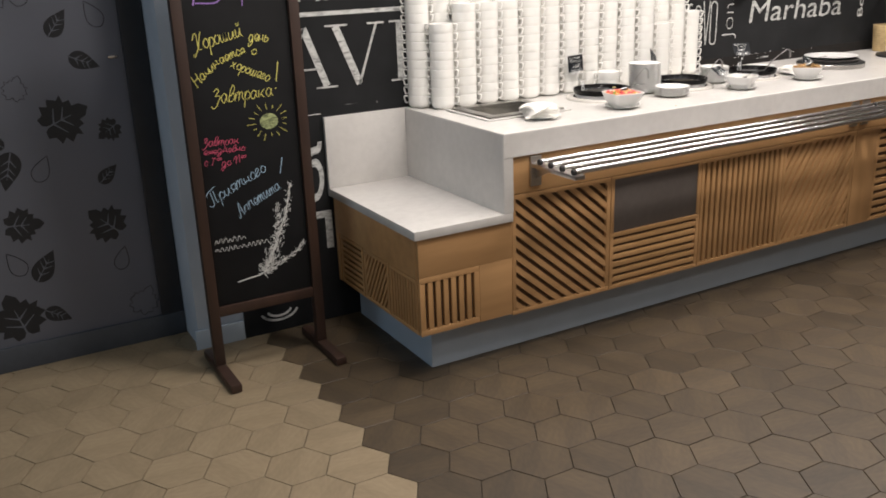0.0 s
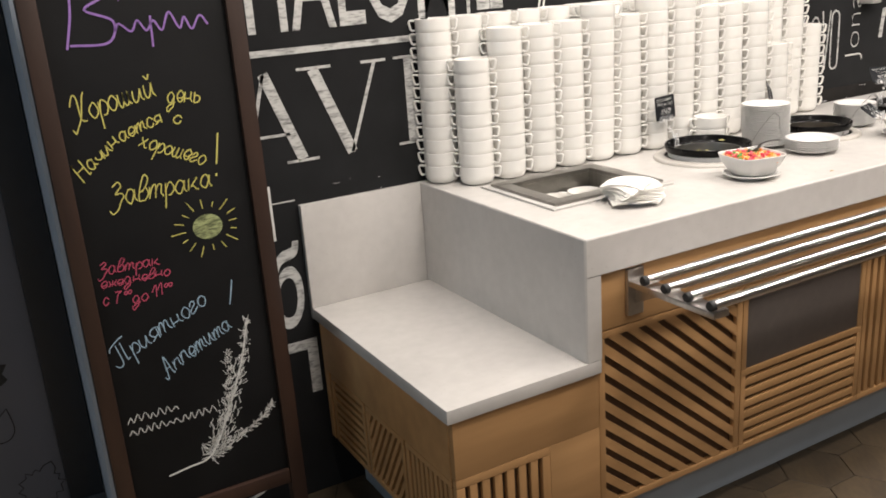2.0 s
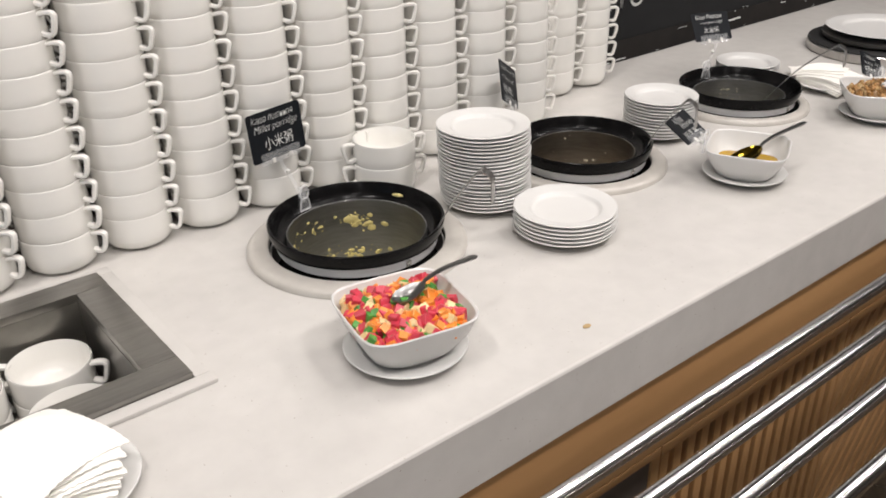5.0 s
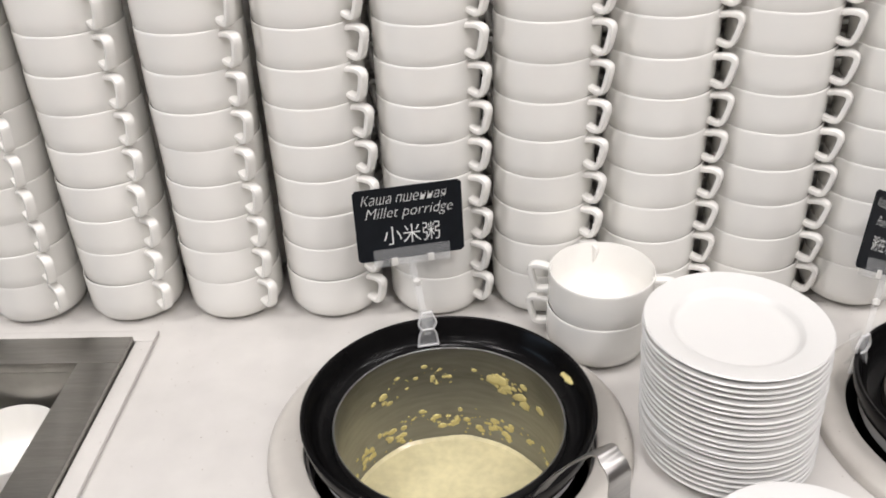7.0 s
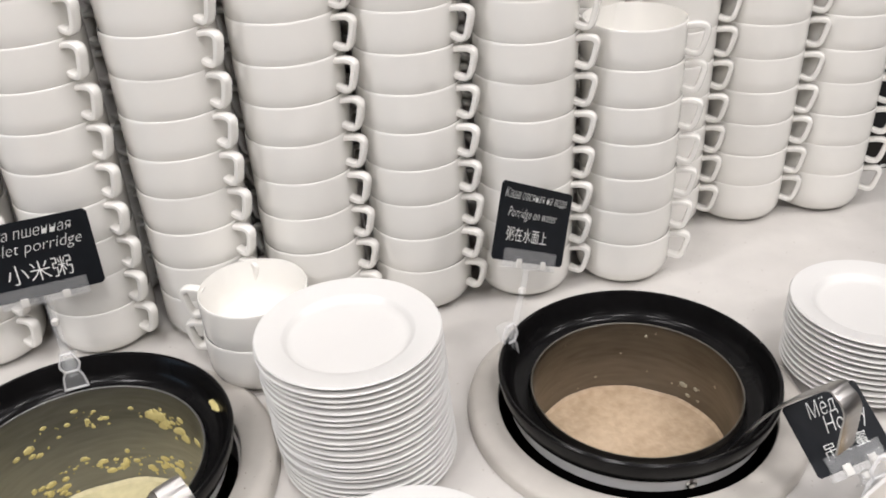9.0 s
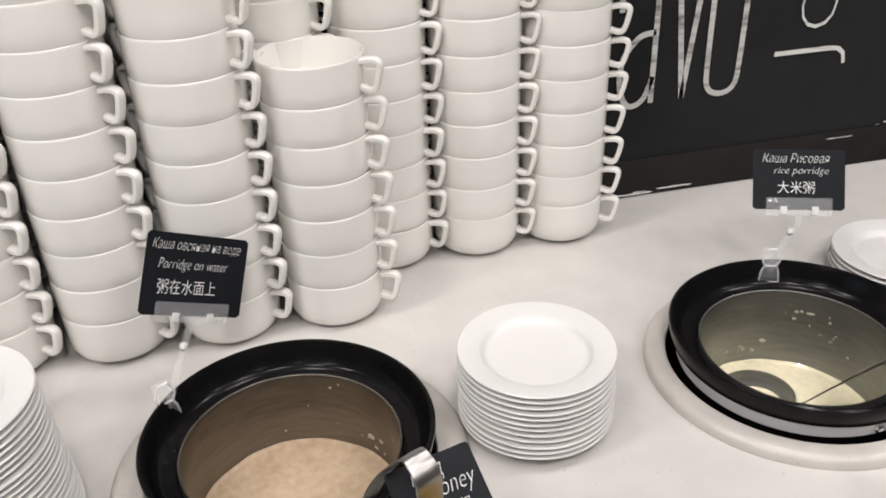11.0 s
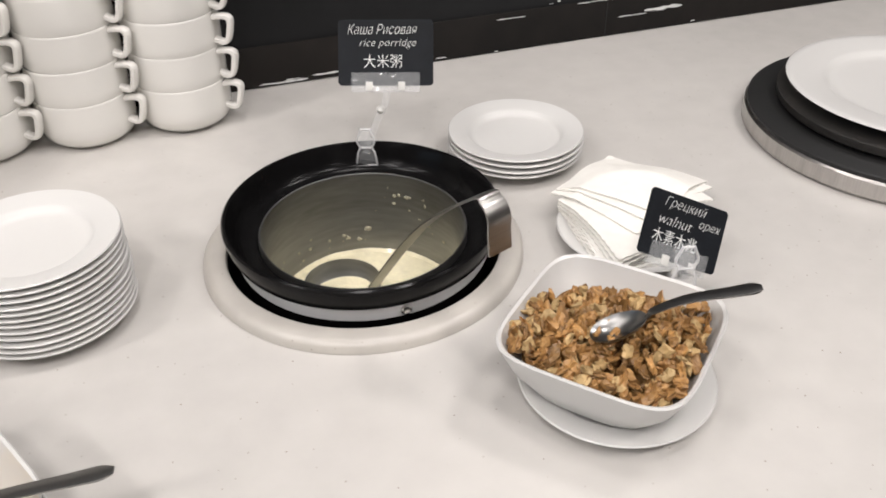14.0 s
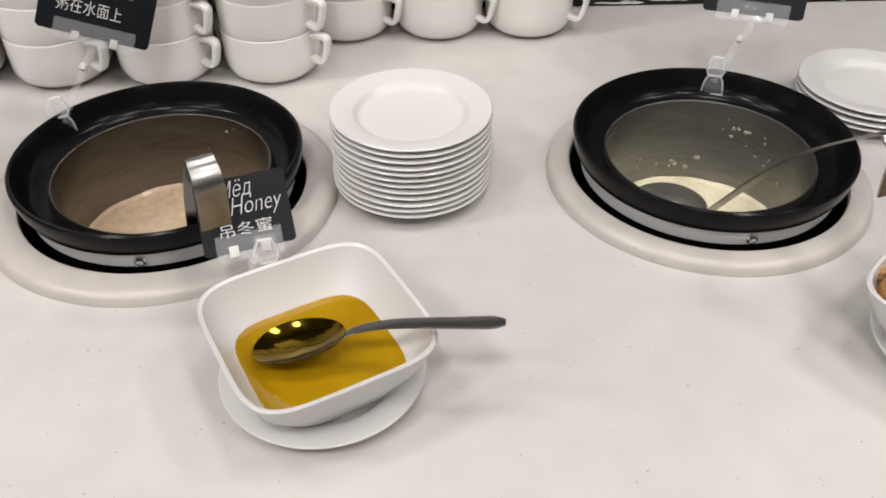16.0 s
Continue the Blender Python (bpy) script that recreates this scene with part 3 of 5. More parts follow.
def top_sheet():
    """The flat top with one square and three round openings."""
    out, x, yf = [], 0.004, 0.004
    cells = sorted([(SX0, SX1, SY0, SY1, None)] + [(px - 0.14, px + 0.14, py - 0.14, py + 0.14, (px, py)) for px, py in POTS])
    flat = []
    for a, b, c, d, mid in cells:
        flat += [(x, a, yf, WALL), (a, b, yf, c), (a, b, d, WALL)]
        x = b
    flat.append((x, X1, yf, WALL))
    out += [[(u, v, TOP) for u, v in ((a, c), (b, c), (b, d), (a, d))] for a, b, c, d in flat]
    for a, b, c, d, mid in cells:
        if mid:
            n, ring = 64, []
            for k in range(n):
                t = 2 * math.pi * k / n
                cs, sn = math.cos(t), math.sin(t)
                far = 0.14 / max(abs(cs), abs(sn))
                ring.append(((mid[0] + cs * far, mid[1] + sn * far), (mid[0] + cs * HOLE, mid[1] + sn * HOLE)))
            for (o1, i1), (o2, i2) in zip(ring, ring[1:] + ring[:1]):
                out += [[(*o1, TOP), (*o2, TOP), (*i2, TOP), (*i1, TOP)], [(*i1, TOP), (*i2, TOP), (*i2, TOP - 0.04), (*i1, TOP - 0.04)]]
        else:
            cs = [(a, c), (b, c), (b, d), (a, d)]
            out += [[(*p, TOP), (*q, TOP), (*q, TOP - 0.04), (*p, TOP - 0.04)] for p, q in zip(cs, cs[1:] + cs[:1])]
    return quads_mesh("top", out)


def front_lip(x0, x1):
    """The deep front edge with its rounded arris, and the underside return."""
    edge = [(0.004, TOP), (0.0015, TOP - 0.0012), (0.0, TOP - 0.004), (0.0, 0.8085), (0.0015, 0.807), (0.030, 0.807)]
    return quads_mesh("front_edge", [[(x0, ya, za), (x0, yb, zb), (x1, yb, zb), (x1, ya, za)] for (ya, za), (yb, zb) in zip(edge, edge[1:])])


def end_panel():
    """The end of the worktop, carried down to the bench as a thick slab."""
    edge = [(0.004, TOP), (0.0015, TOP - 0.0012), (0.0, TOP - 0.004), (0.0, 0.598)]
    out = [[(xa, 0.004, za), (xb, 0.004, zb), (xb, WALL, zb), (xa, WALL, za)] for (xa, za), (xb, zb) in zip(edge, edge[1:])]
    out += [[(0.004, 0, 0.598), (0.044, 0, 0.598), (0.044, 0, 0.8065), (0.004, 0, 0.8065)], [(0.0, 0.004, 0.598), (0.004, 0, 0.598), (0.004, 0, TOP - 0.004), (0.0, 0.004, TOP - 0.004)],
            [(0.004, 0.0, TOP - 0.004), (0.0, 0.004, TOP - 0.004), (0.0015, 0.004, TOP - 0.0012), (0.004, 0.0015, TOP - 0.0012)], [(0.004, 0.0015, TOP - 0.0012), (0.0015, 0.004, TOP - 0.0012), (0.004, 0.004, TOP)],
            [(0.044, 0.03, 0.598), (0.044, 0.0, 0.598), (0.044, 0.0, 0.8065), (0.044, 0.03, 0.8065)]]
    return quads_mesh("end_panel", out)


worktop = empty("worktop", pose(0, 0, 0), "white speckled solid-surface buffet worktop with cut-outs", "worktop")
part("top", top_sheet(), None, worktop)
part("front_edge", front_lip(0.004, X1), None, worktop)
part("end_panel", end_panel(), None, worktop)
bench = empty("bench_end", pose(0, 0, 0), "low white bench top on slatted oak end cabinet", "bench")
part("seat_slab", box(-0.378, 0.043, 0.0, WALL - 0.022, 0.563, 0.5975, 0.003), COUNTER, bench, "white solid-surface seat slab")
part("back_splash", box(-0.378, -0.001, WALL - 0.021, WALL - 0.0005, 0.563, TOP, 0.002), COUNTER, bench, "white upstand against the wall")
body = part("body", join(box(-0.345, 0.0435, 0.03, WALL - 0.02, 0.185, 0.562, 0), ), BROWN, bench, "dark brown carcass")
part("front_panel", join(box(-0.362, 0.0415, 0.010, 0.0295, 0.416, 0.562, 0.001), box(-0.106, 0.0415, 0.010, 0.0295, 0.185, 0.4155, 0.001)), OAK, bench, "oak front panel")
part("side_panel", join(box(-0.364, -0.3455, 0.030, WALL - 0.02, 0.405, 0.562, 0.001), box(-0.364, -0.3455, WALL - 0.05, WALL - 0.02, 0.185, 0.4045, 0.001)), OAK, bench, "oak side panel")


def grille(parent, origin, along, w, h, kind, gap, slat, thick=0.016, border=0.022, name="slat", mat=OAK):
    """A slatted panel: a frame of four rails and slats set upright, level or slanting. along: 0 faces -y, -90 faces -x."""
    m = pose(*origin, 0, 0, along)
    fr = empty_part("door", parent, m)
    for n, g in (("rail", box(0, w, 0, thick, 0, border)), ("rail", box(0, w, 0, thick, h - border, h))):
        part(n, g, OAK, fr)
    for n, g in (("stile", box(0, border, 0, thick, border + 0.0003, h - border - 0.0003)), ("stile", box(w - border, w, 0, thick, border + 0.0003, h - border - 0.0003))):
        part(n, g, OAKV, fr)
    a0, a1, b0, b1 = border, w - border, border, h - border
    pitch = gap + slat
    if kind == "up":
        n = max(1, round((a1 - a0 - gap) / pitch))
        pitch = (a1 - a0 + slat) / (n + 1) if n else pitch
        me = mesh("slat", box(0, slat, 0.0015, thick - 0.002, b0 + 0.0004, b1 - 0.0004, 0.001), OAKV)
        for k in range(1, n + 1):
            part("slat", me, None, fr, m=Matrix.Translation((a0 + k * pitch - slat, 0, 0)))
    elif kind == "level":
        n = max(1, round((b1 - b0 - gap) / pitch))
        pitch = (b1 - b0 + slat) / (n + 1)
        me = mesh("slat", box(a0 + 0.0004, a1 - 0.0004, 0.0015, thick - 0.002, 0, slat, 0.001), OAK)
        for k in range(1, n + 1):
            part("slat", me, None, fr, m=Matrix.Translation((0, 0, b0 + k * pitch - slat)))
    else:
        sign = 1 if kind == "rise" else -1
        W, H = a1 - a0, b1 - b0
        ang = radians(gap_angle(kind))
        dx, dz = math.cos(ang), math.sin(ang) * sign
        nx, nz = -dz, dx
        reach = abs(nx) * W / 2 + abs(nz) * H / 2
        n = int(2 * reach / pitch)
        for k in range(n + 1):
            o = -reach + (k + 0.5) * pitch
            poly = [(-W / 2, -H / 2), (W / 2, -H / 2), (W / 2, H / 2), (-W / 2, H / 2)]
            for lim, sg in ((o - slat / 2, 1), (o + slat / 2, -1)):
                out = []
                for i, p in enumerate(poly):
                    q = poly[(i + 1) % len(poly)]
                    dp, dq = sg * (p[0] * nx + p[1] * nz - lim), sg * (q[0] * nx + q[1] * nz - lim)
                    if dp >= 0:
                        out.append(p)
                    if dp * dq < 0:
                        t = dp / (dp - dq)
                        out.append((p[0] + t * (q[0] - p[0]), p[1] + t * (q[1] - p[1])))
                poly = out
                if len(poly) < 3:
                    break
            if len(poly) >= 3:
                c = len(poly)
                vs = [(a0 + W / 2 + u, 0.0015, b0 + H / 2 + v) for u, v in poly] + [(a0 + W / 2 + u, thick - 0.002, b0 + H / 2 + v) for u, v in poly]
                fs = [tuple(range(c)), tuple(range(c, 2 * c))[::-1]] + [(i, i + c, (i + 1) % c + c, (i + 1) % c) for i in range(c)]
                part("slat", (vs, fs), OAK, fr, smooth=False)
    return fr


def gap_angle(kind):
    return 58.0 if kind == "rise" else 40.0


def empty_part(name, parent, m):
    """A door leaf: a thin backing sheet that carries rails, stiles and slats."""
    ob = new(name)
    ob.empty_display_size = 0.05
    ob.parent = parent
    ob.matrix_basis = m
    return ob


grille(bench, (-0.362, 0.010, 0.186), 0, 0.2555, 0.229, "up", 0.014, 0.020)
for gy, gk in ((0.725, "level"), (0.49, "rise"), (0.255, "up")):
    grille(bench, (-0.364, gy, 0.186), -90, 0.225 if gk != "up" else 0.224, 0.218, gk, 0.011, 0.013, border=0.016)

tagged(part("plinth", join(box(-0.272, 5.2, 0.105, 0.125, 0.0, 0.184, 0), box(-0.272, -0.252, 0.1255, WALL - 0.02, 0, 0.184, 0)), PLINTH), "blue-grey recessed plinth under the counter", "plinth", kind="structure")

EDGES = [0.044, 0.525, 1.024, 1.535, 2.040]
tagged(part("fascia_board", box(0.0445, 5.2, 0.012, 0.03, 0.662, 0.8065, 0.001), OAK), "long oak fascia board below the worktop", "fascia")
KINDS = ["fall", "plate", "up", "rise"]


def cabinet(x0, x1, kind):
    c = empty("cabinet", pose(x0, 0.012, 0.176), {"fall": "oak cabinet with slanting slatted door", "rise": "oak cabinet with rising slanted slats", "up": "oak cabinet with upright slatted door", "level": "oak cabinet with level slatted door",
                                                 "plate": "oak cabinet with grey panel above level slats"}[kind], "cabinet", "counter cabinets")
    w, h = x1 - x0 - 0.003, 0.483
    part("body", box(0.001, w - 0.001, 0.018, 0.5, 0, h, 0), BROWN, c, "dark brown carcass")
    if kind == "plate":
        part("panel", box(0.018, w - 0.018, 0.004, 0.016, 0.245, h - 0.014, 0.001), GREYPANEL, c, "plain grey-brown laminate panel")
        part("rail", box(0, w, 0, 0.016, h - 0.0135, h, 0.001), OAK, c)
        for a, b in ((0, 0.0175), (w - 0.0175, w)):
            part("stile", box(a, b, 0, 0.016, 0.2445, h - 0.014, 0.001), OAKV, c)
        grille(c, (0, 0, 0), 0, w, 0.244, "level", 0.0145, 0.0205, border=0.018)
    else:
        grille(c, (0, 0, 0), 0, w, h, kind, *((0.016, 0.022) if kind != "up" else (0.0145, 0.018)), border=0.018)


for k, kd in enumerate(KINDS):
    cabinet(EDGES[k], EDGES[k + 1], kd)
tagged(part("oak_pilaster", box(2.0405, 2.203, 0.012, 0.03, 0.176, 0.66, 0.001), OAKV), "plain oak pilaster between cabinets", "panel")
for k, kd in enumerate(["level", "up", "fall", "plate", "up", "rise"]):
    cabinet(2.204 + 0.490 * k, 2.204 + 0.490 * (k + 1), kd)

# tray rail
YS = [-0.054, -0.121, -0.188, -0.255]
for x0, x1 in ((0.122, 2.030), (2.045, 4.0)):
    rail = empty("tray_rail", pose(x0, 0, 0.789), "polished steel four-tube tray rail on brackets", "tray rail", "tray rails")
    for y in YS:
        tube = part("tube", moved(lathe([(0.0, 0), (0.0110, 0.0005), (0.0110, x1 - x0 - 0.0005), (0.0, x1 - x0)], 24), pose(0, y, 0, 0, 90, 0)), CHROME, rail)
        part("end_cap", moved(lathe([(0.0, -0.004), (0.010, -0.003), (0.0118, 0.0), (0.0118, 0.008), (0.0111, 0.008)], 20), pose(0, y, 0, 0, 90, 0)), RUBBER, tube, "black rubber end cap")
    for bx in (0.004, x1 - x0 - 0.06):
        br = part("bracket", box(bx, bx + 0.045, -0.262, 0.008, -0.030, -0.0145, 0.002), STEEL, rail, "flat steel bracket arm")
        part("wall_plate", box(bx - 0.002, bx + 0.047, 0.0005, 0.0115, -0.105, 0.012, 0.003), STEEL, br)
        part("gusset", ([(bx + 0.02, 0.0, -0.031), (bx + 0.02, -0.09, -0.031), (bx + 0.02, 0.0, -0.075), (bx + 0.025, 0.0, -0.031), (bx + 0.025, -0.09, -0.031), (bx + 0.025, 0.0, -0.075)],
                        [(0, 1, 2), (5, 4, 3), (0, 3, 4, 1), (1, 4, 5, 2), (2, 5, 3, 0)]), STEEL, br, smooth=False)

# ---- crockery ----
def make_cup(m, label="stacked white porcelain soup cup with two handles"):
    prof = [(0.0, 0.003), (0.028, 0.003), (0.029, 0.0), (0.033, 0.0005), (0.0400, 0.0028), (0.0455, 0.0070), (0.0484, 0.0120), (0.0494, 0.0154), (0.0500, 0.0166), (0.0503, 0.028), (0.0506, 0.0506), (0.0505, 0.0520), (0.0500, 0.0529), (0.0495, 0.053), (0.0490, 0.0520), (0.0472, 0.028), (0.044, 0.017), (0.037, 0.010), (0.02, 0.0065), (0.0, 0.006)]
    cup = tagged(part("soup_cup", lathe(prof, 40), PORCELAIN, m=m), label, "cup", "stacked soup cups")
    for turn in (0, 180):
        path = spline([(0.0485, 0, 0.0465), (0.0580, 0, 0.0485), (0.0655, 0, 0.0482), (0.0690, 0, 0.0445), (0.0676, 0, 0.0350), (0.0650, 0, 0.0255), (0.0622, 0, 0.0215), (0.0570, 0, 0.0207), (0.0485, 0, 0.0232)], 4)
        part("handle", moved(sweep(path, 0.0030, 0.0052, up=(0, 1, 0), seg=10, shape=3.0), pose(0, 0, 0, 0, 0, turn)), PORCELAIN, cup)
    return cup


random.seed(7)
PITCH = 0.0376
BACKROW = [(1.622 - 0.1042 * k, 0.7375, 12) for k in range(16)]
FRONTROW = [(0.121 + 0.1107 * k, 0.6425, n) for k, n in enumerate((9, 11, 11, 11, 12, 11, 12, 12, 11, 11, 11, 7))]
first = None
for k, (cx, cy, n) in enumerate(BACKROW + FRONTROW):
    if k == 0:
        n = 8
    lean_x, lean_y = random.uniform(-0.0004, 0.0004), random.uniform(-0.0003, 0.0005)
    turn = -44 + 12 * min(1, max(0, (cx - 0.35) / 0.9)) + random.uniform(-4, 4)
    for i in range(n):
        m = pose(cx + i * lean_x + random.uniform(-0.0005, 0.0005), cy + i * lean_y + random.uniform(-0.0006, 0.0006), TOP + 0.0002 + i * PITCH, 0, 0, turn + random.uniform(-2.5, 2.5))
        if first is None:
            first = make_cup(m)
        else:
            copy_thing(first, m)
for i in range(2):
    tagged(copy_thing(first, pose(0.946 + 0.001 * i, 0.548, TOP + 0.0002 + i * PITCH, 0, 0, -16)), "white porcelain soup cup beside the kettle", group="spare soup cups")


def make_plate(m, r=0.0735, label="plain white china dessert plate in a stack"):
    k = r / 0.0735
    return tagged(part("plate", lathe([(0.0, 0.002), (0.034 * k, 0.002), (0.036 * k, 0.0), (0.040 * k, 0.0), (0.042 * k, 0.003), (0.052 * k, 0.006), (0.0725 * k, 0.0128), (0.0735 * k, 0.0140), (0.0725 * k, 0.0150), (0.069 * k, 0.0146),
                                       (0.0535 * k, 0.0118), (0.0515 * k, 0.0108), (0.0495 * k, 0.0080), (0.047 * k, 0.0062), (0.043 * k, 0.0056), (0.0, 0.0054)], 56), PLATE, m=m), label, "plate", "dessert plates")


dish = None
for px, py, n, lx, ly, pr in ((1.035, 0.401, 22, -0.00032, -0.00008, 0.0720), (1.050, 0.243, 6, 0.0, 0.0, 0.0755), (1.482, 0.416, 12, 0.0, 0.0, 0.0674), (1.931, 0.526, 4, 0.0, 0.0, 0.0690)):
    for i in range(n):
        m = pose(px + i * lx + random.uniform(-0.0008, 0.0008), py + random.uniform(-0.0008, 0.0008) + i * ly, TOP + 0.0002 + i * (0.0057 if n > 6 else 0.0060), random.uniform(-0.2, 0.2), random.uniform(-0.2, 0.2), random.uniform(0, 360))
        if i == 0:
            dish = make_plate(m, pr)
        else:
            copy_thing(dish, m)


def saucer(x, y, r, label="white china saucer under a bowl"):
    return tagged(make_plate(pose(x, y, TOP + 0.0002), r), label, group="saucers")


def square_bowl(x, y, turn, half, label, z=TOP + 0.0064, power=4.8):
    b = empty("serving_bowl", pose(x, y, z, 0, 0, turn), label, "bowl", "square serving bowls")
    tall = half / 0.0645
    prof = [(0.44, 0.0), (0.54, 0.0004), (0.70, 0.010), (0.87, 0.031), (0.985, 0.0495), (1.0, 0.0525), (0.985, 0.0538), (0.955, 0.0525), (0.925, 0.046), (0.82, 0.030), (0.66, 0.013), (0.50, 0.0055), (0.30, 0.0045)]
    rings = [squircle(half * s, h * tall, power=2.6 + (power - 2.6) * min(1, h / 0.03) if s > 0.6 else 2.6) for s, h in prof]
    part("shell", loft(rings), PLATE, b)
    return b


def cutlery(a, b, name, label, category="spoon", bowl=0.019, coat=None):
    """A dessert spoon from the middle of its bowl at a to the handle's end at b."""
    a, b = Vector(a), Vector(b)
    d = b - a
    L = d.length
    rot = d.to_track_quat("X", "Z").to_matrix().to_4x4()
    s = empty(name, Matrix.Translation(a) @ rot, label, category, "serving spoons")
    rings, n = [], 26
    vs, fs = [], []
    for ring, (k, h) in enumerate(((0.0, -0.0062), (0.45, -0.0050), (0.8, -0.002), (1.0, 0.0012), (1.0, 0.0024), (0.82, -0.0004), (0.45, -0.0036), (0.0, -0.0048))):
        rr = []
        for i in range(n):
            t = 2 * math.pi * i / n
            rr.append((bowl * 1.62 * k * math.cos(t), bowl * k * math.sin(t) * (1 - 0.12 * math.cos(t)), h + 0.0018 * k * math.cos(t)))
        rings.append(rr)
    part("bowl", loft(rings), coat or SPOON, s, "bowl coated with honey, golden reflection in its colour" if coat else "")
    path = spline([(bowl * 1.54, 0, 0.002), (bowl * 2.05, 0, 0.006), (L * 0.5, 0, 0.0075), (L * 0.8, 0, 0.003), (L, 0, 0.0)], 10)
    part("handle", sweep(path, 0.0050, 0.0011, seg=8, shape=2.6, taper=lambda u: 0.55 + 0.65 * u if u < 0.9 else max(0.35, 1.135 - 60 * (u - 0.9) ** 2)), SPOON, s)
    return s


def lumps(kind, count, half, z0, z1, parent, mats, size, seed, power=5.0, shape="cube", crown=0.0, skip=None, name="piece"):
    """Loose pieces heaped in a square bowl."""
    rnd = random.Random(seed)
    meshes = []
    for q, mt in enumerate(mats):
        for v in range(4):
            bm = bmesh.new()
            if shape == "cube":
                bmesh.ops.create_cube(bm, size=1)
                bmesh.ops.bevel(bm, geom=bm.edges[:], offset=0.09, segments=1, affect="EDGES")
                for p in bm.verts:
                    p.co *= 1 + rnd.uniform(-0.08, 0.08)
                sc = (rnd.uniform(0.85, 1.25), rnd.uniform(0.75, 1.05), rnd.uniform(0.7, 1.0))
            else:
                bmesh.ops.create_icosphere(bm, subdivisions=2, radius=0.5)
                for p in bm.verts:
                    w = noise.noise(p.co * 4.2 + Vector((v * 7.1, q * 3.3, seed))) + 0.5 * noise.noise(p.co * 9 + Vector((v * 3.1, q * 1.3, seed)))
                    p.co *= 1 + 0.95 * w
                    p.co.z *= 0.62
                sc = (rnd.uniform(0.9, 1.6), rnd.uniform(0.7, 1.0), rnd.uniform(0.6, 0.9))
            for p in bm.verts:
                p.co = Vector((p.co.x * sc[0], p.co.y * sc[1], p.co.z * sc[2])) * size
            me = bpy.data.meshes.new(name)
            bm.to_mesh(me)
            bm.free()
            me.materials.append(mt)
            meshes.append((me, q))
    done = 0
    while done < count:
        u, v = rnd.uniform(-1, 1), rnd.uniform(-1, 1)
        if abs(u) ** power + abs(v) ** power > 1:
            continue
        h = (1 - max(abs(u), abs(v)) ** 2) * crown
        if skip:
            h -= skip(u, v)
        me, q = rnd.choice(meshes)
        z = rnd.uniform(z0, z1) + h
        lim = half * min(0.94, 0.66 + (z * 0.0645 / half - 0.013) * 8.0) - size * 0.42
        part(name, me, None, parent, m=pose(u * lim, v * lim, z, rnd.uniform(0, 360), rnd.uniform(0, 360), rnd.uniform(0, 360)))
        done += 1


# candied fruit
saucer(0.687, 0.148, 0.0735)
bowl1 = square_bowl(0.686, 0.147, -12, 0.0720, "white square bowl full of candied fruit cubes")
part("fruit_bed", loft([squircle(0.046, 0.012), squircle(0.0575, 0.036), squircle(0.05, 0.039)]), CANDY["orange"], bowl1, "packed candied fruit below")
lumps("fruit", 360, 0.0725, 0.040, 0.050, bowl1, [CANDY["orange"], CANDY["red"], CANDY["orange"], CANDY["cream"], CANDY["orange"], CANDY["red"], CANDY["green"], CANDY["red"]], 0.0120, 3, crown=0.013, name="fruit_cube")
cutlery((0.692, 0.144, TOP + 0.0790), (0.800, 0.152, TOP + 0.0860), "serving_spoon", "steel spoon lying on candied fruit", bowl=0.0138)
# honey
saucer(1.419, 0.188, 0.0680)
bowl2 = square_bowl(1.418, 0.186, 27, 0.0645, "white square bowl with golden honey")
part("honey", loft([squircle(0.034, 0.0085, 3), squircle(0.0505, 0.0225, 3.8), squircle(0.0495, 0.0222, 3.8)]), HONEY, bowl2, "clear golden honey")
# amber spoon bowl: honey coat, with the honey's golden reflection put into the colour
cutlery((1.407, 0.182, TOP + 0.0430), (1.534, 0.158, TOP + 0.078), "serving_spoon", "steel spoon dipped in the honey", bowl=0.0200, coat=material("honey_coat_reflection_steel", (0.20, 0.13, 0.012), 0.10, 1.0, spread=0.1, scale=30))
# walnuts
saucer(1.864, 0.190, 0.0705)
bowl3 = square_bowl(1.857, 0.190, 41, 0.0680, "white square bowl of chopped walnut pieces")
part("nut_bed", loft([squircle(0.042, 0.012), squircle(0.0540, 0.036), squircle(0.050, 0.038)]), NUT, bowl3, "packed walnuts below")
lumps("nut", 600, 0.0680, 0.041, 0.054, bowl3, [NUT, NUT, NUT, NUT, NUTPALE], 0.0094, 5, shape="nut", crown=0.011, skip=lambda u, v: 0.05 * max(0, u * 0.9 + v * 0.35 - 0.40), name="walnut_piece")
cutlery((1.848, 0.170, TOP + 0.0770), (1.930, 0.142, TOP + 0.1090), "serving_spoon", "steel spoon resting on the walnuts", bowl=0.0120)


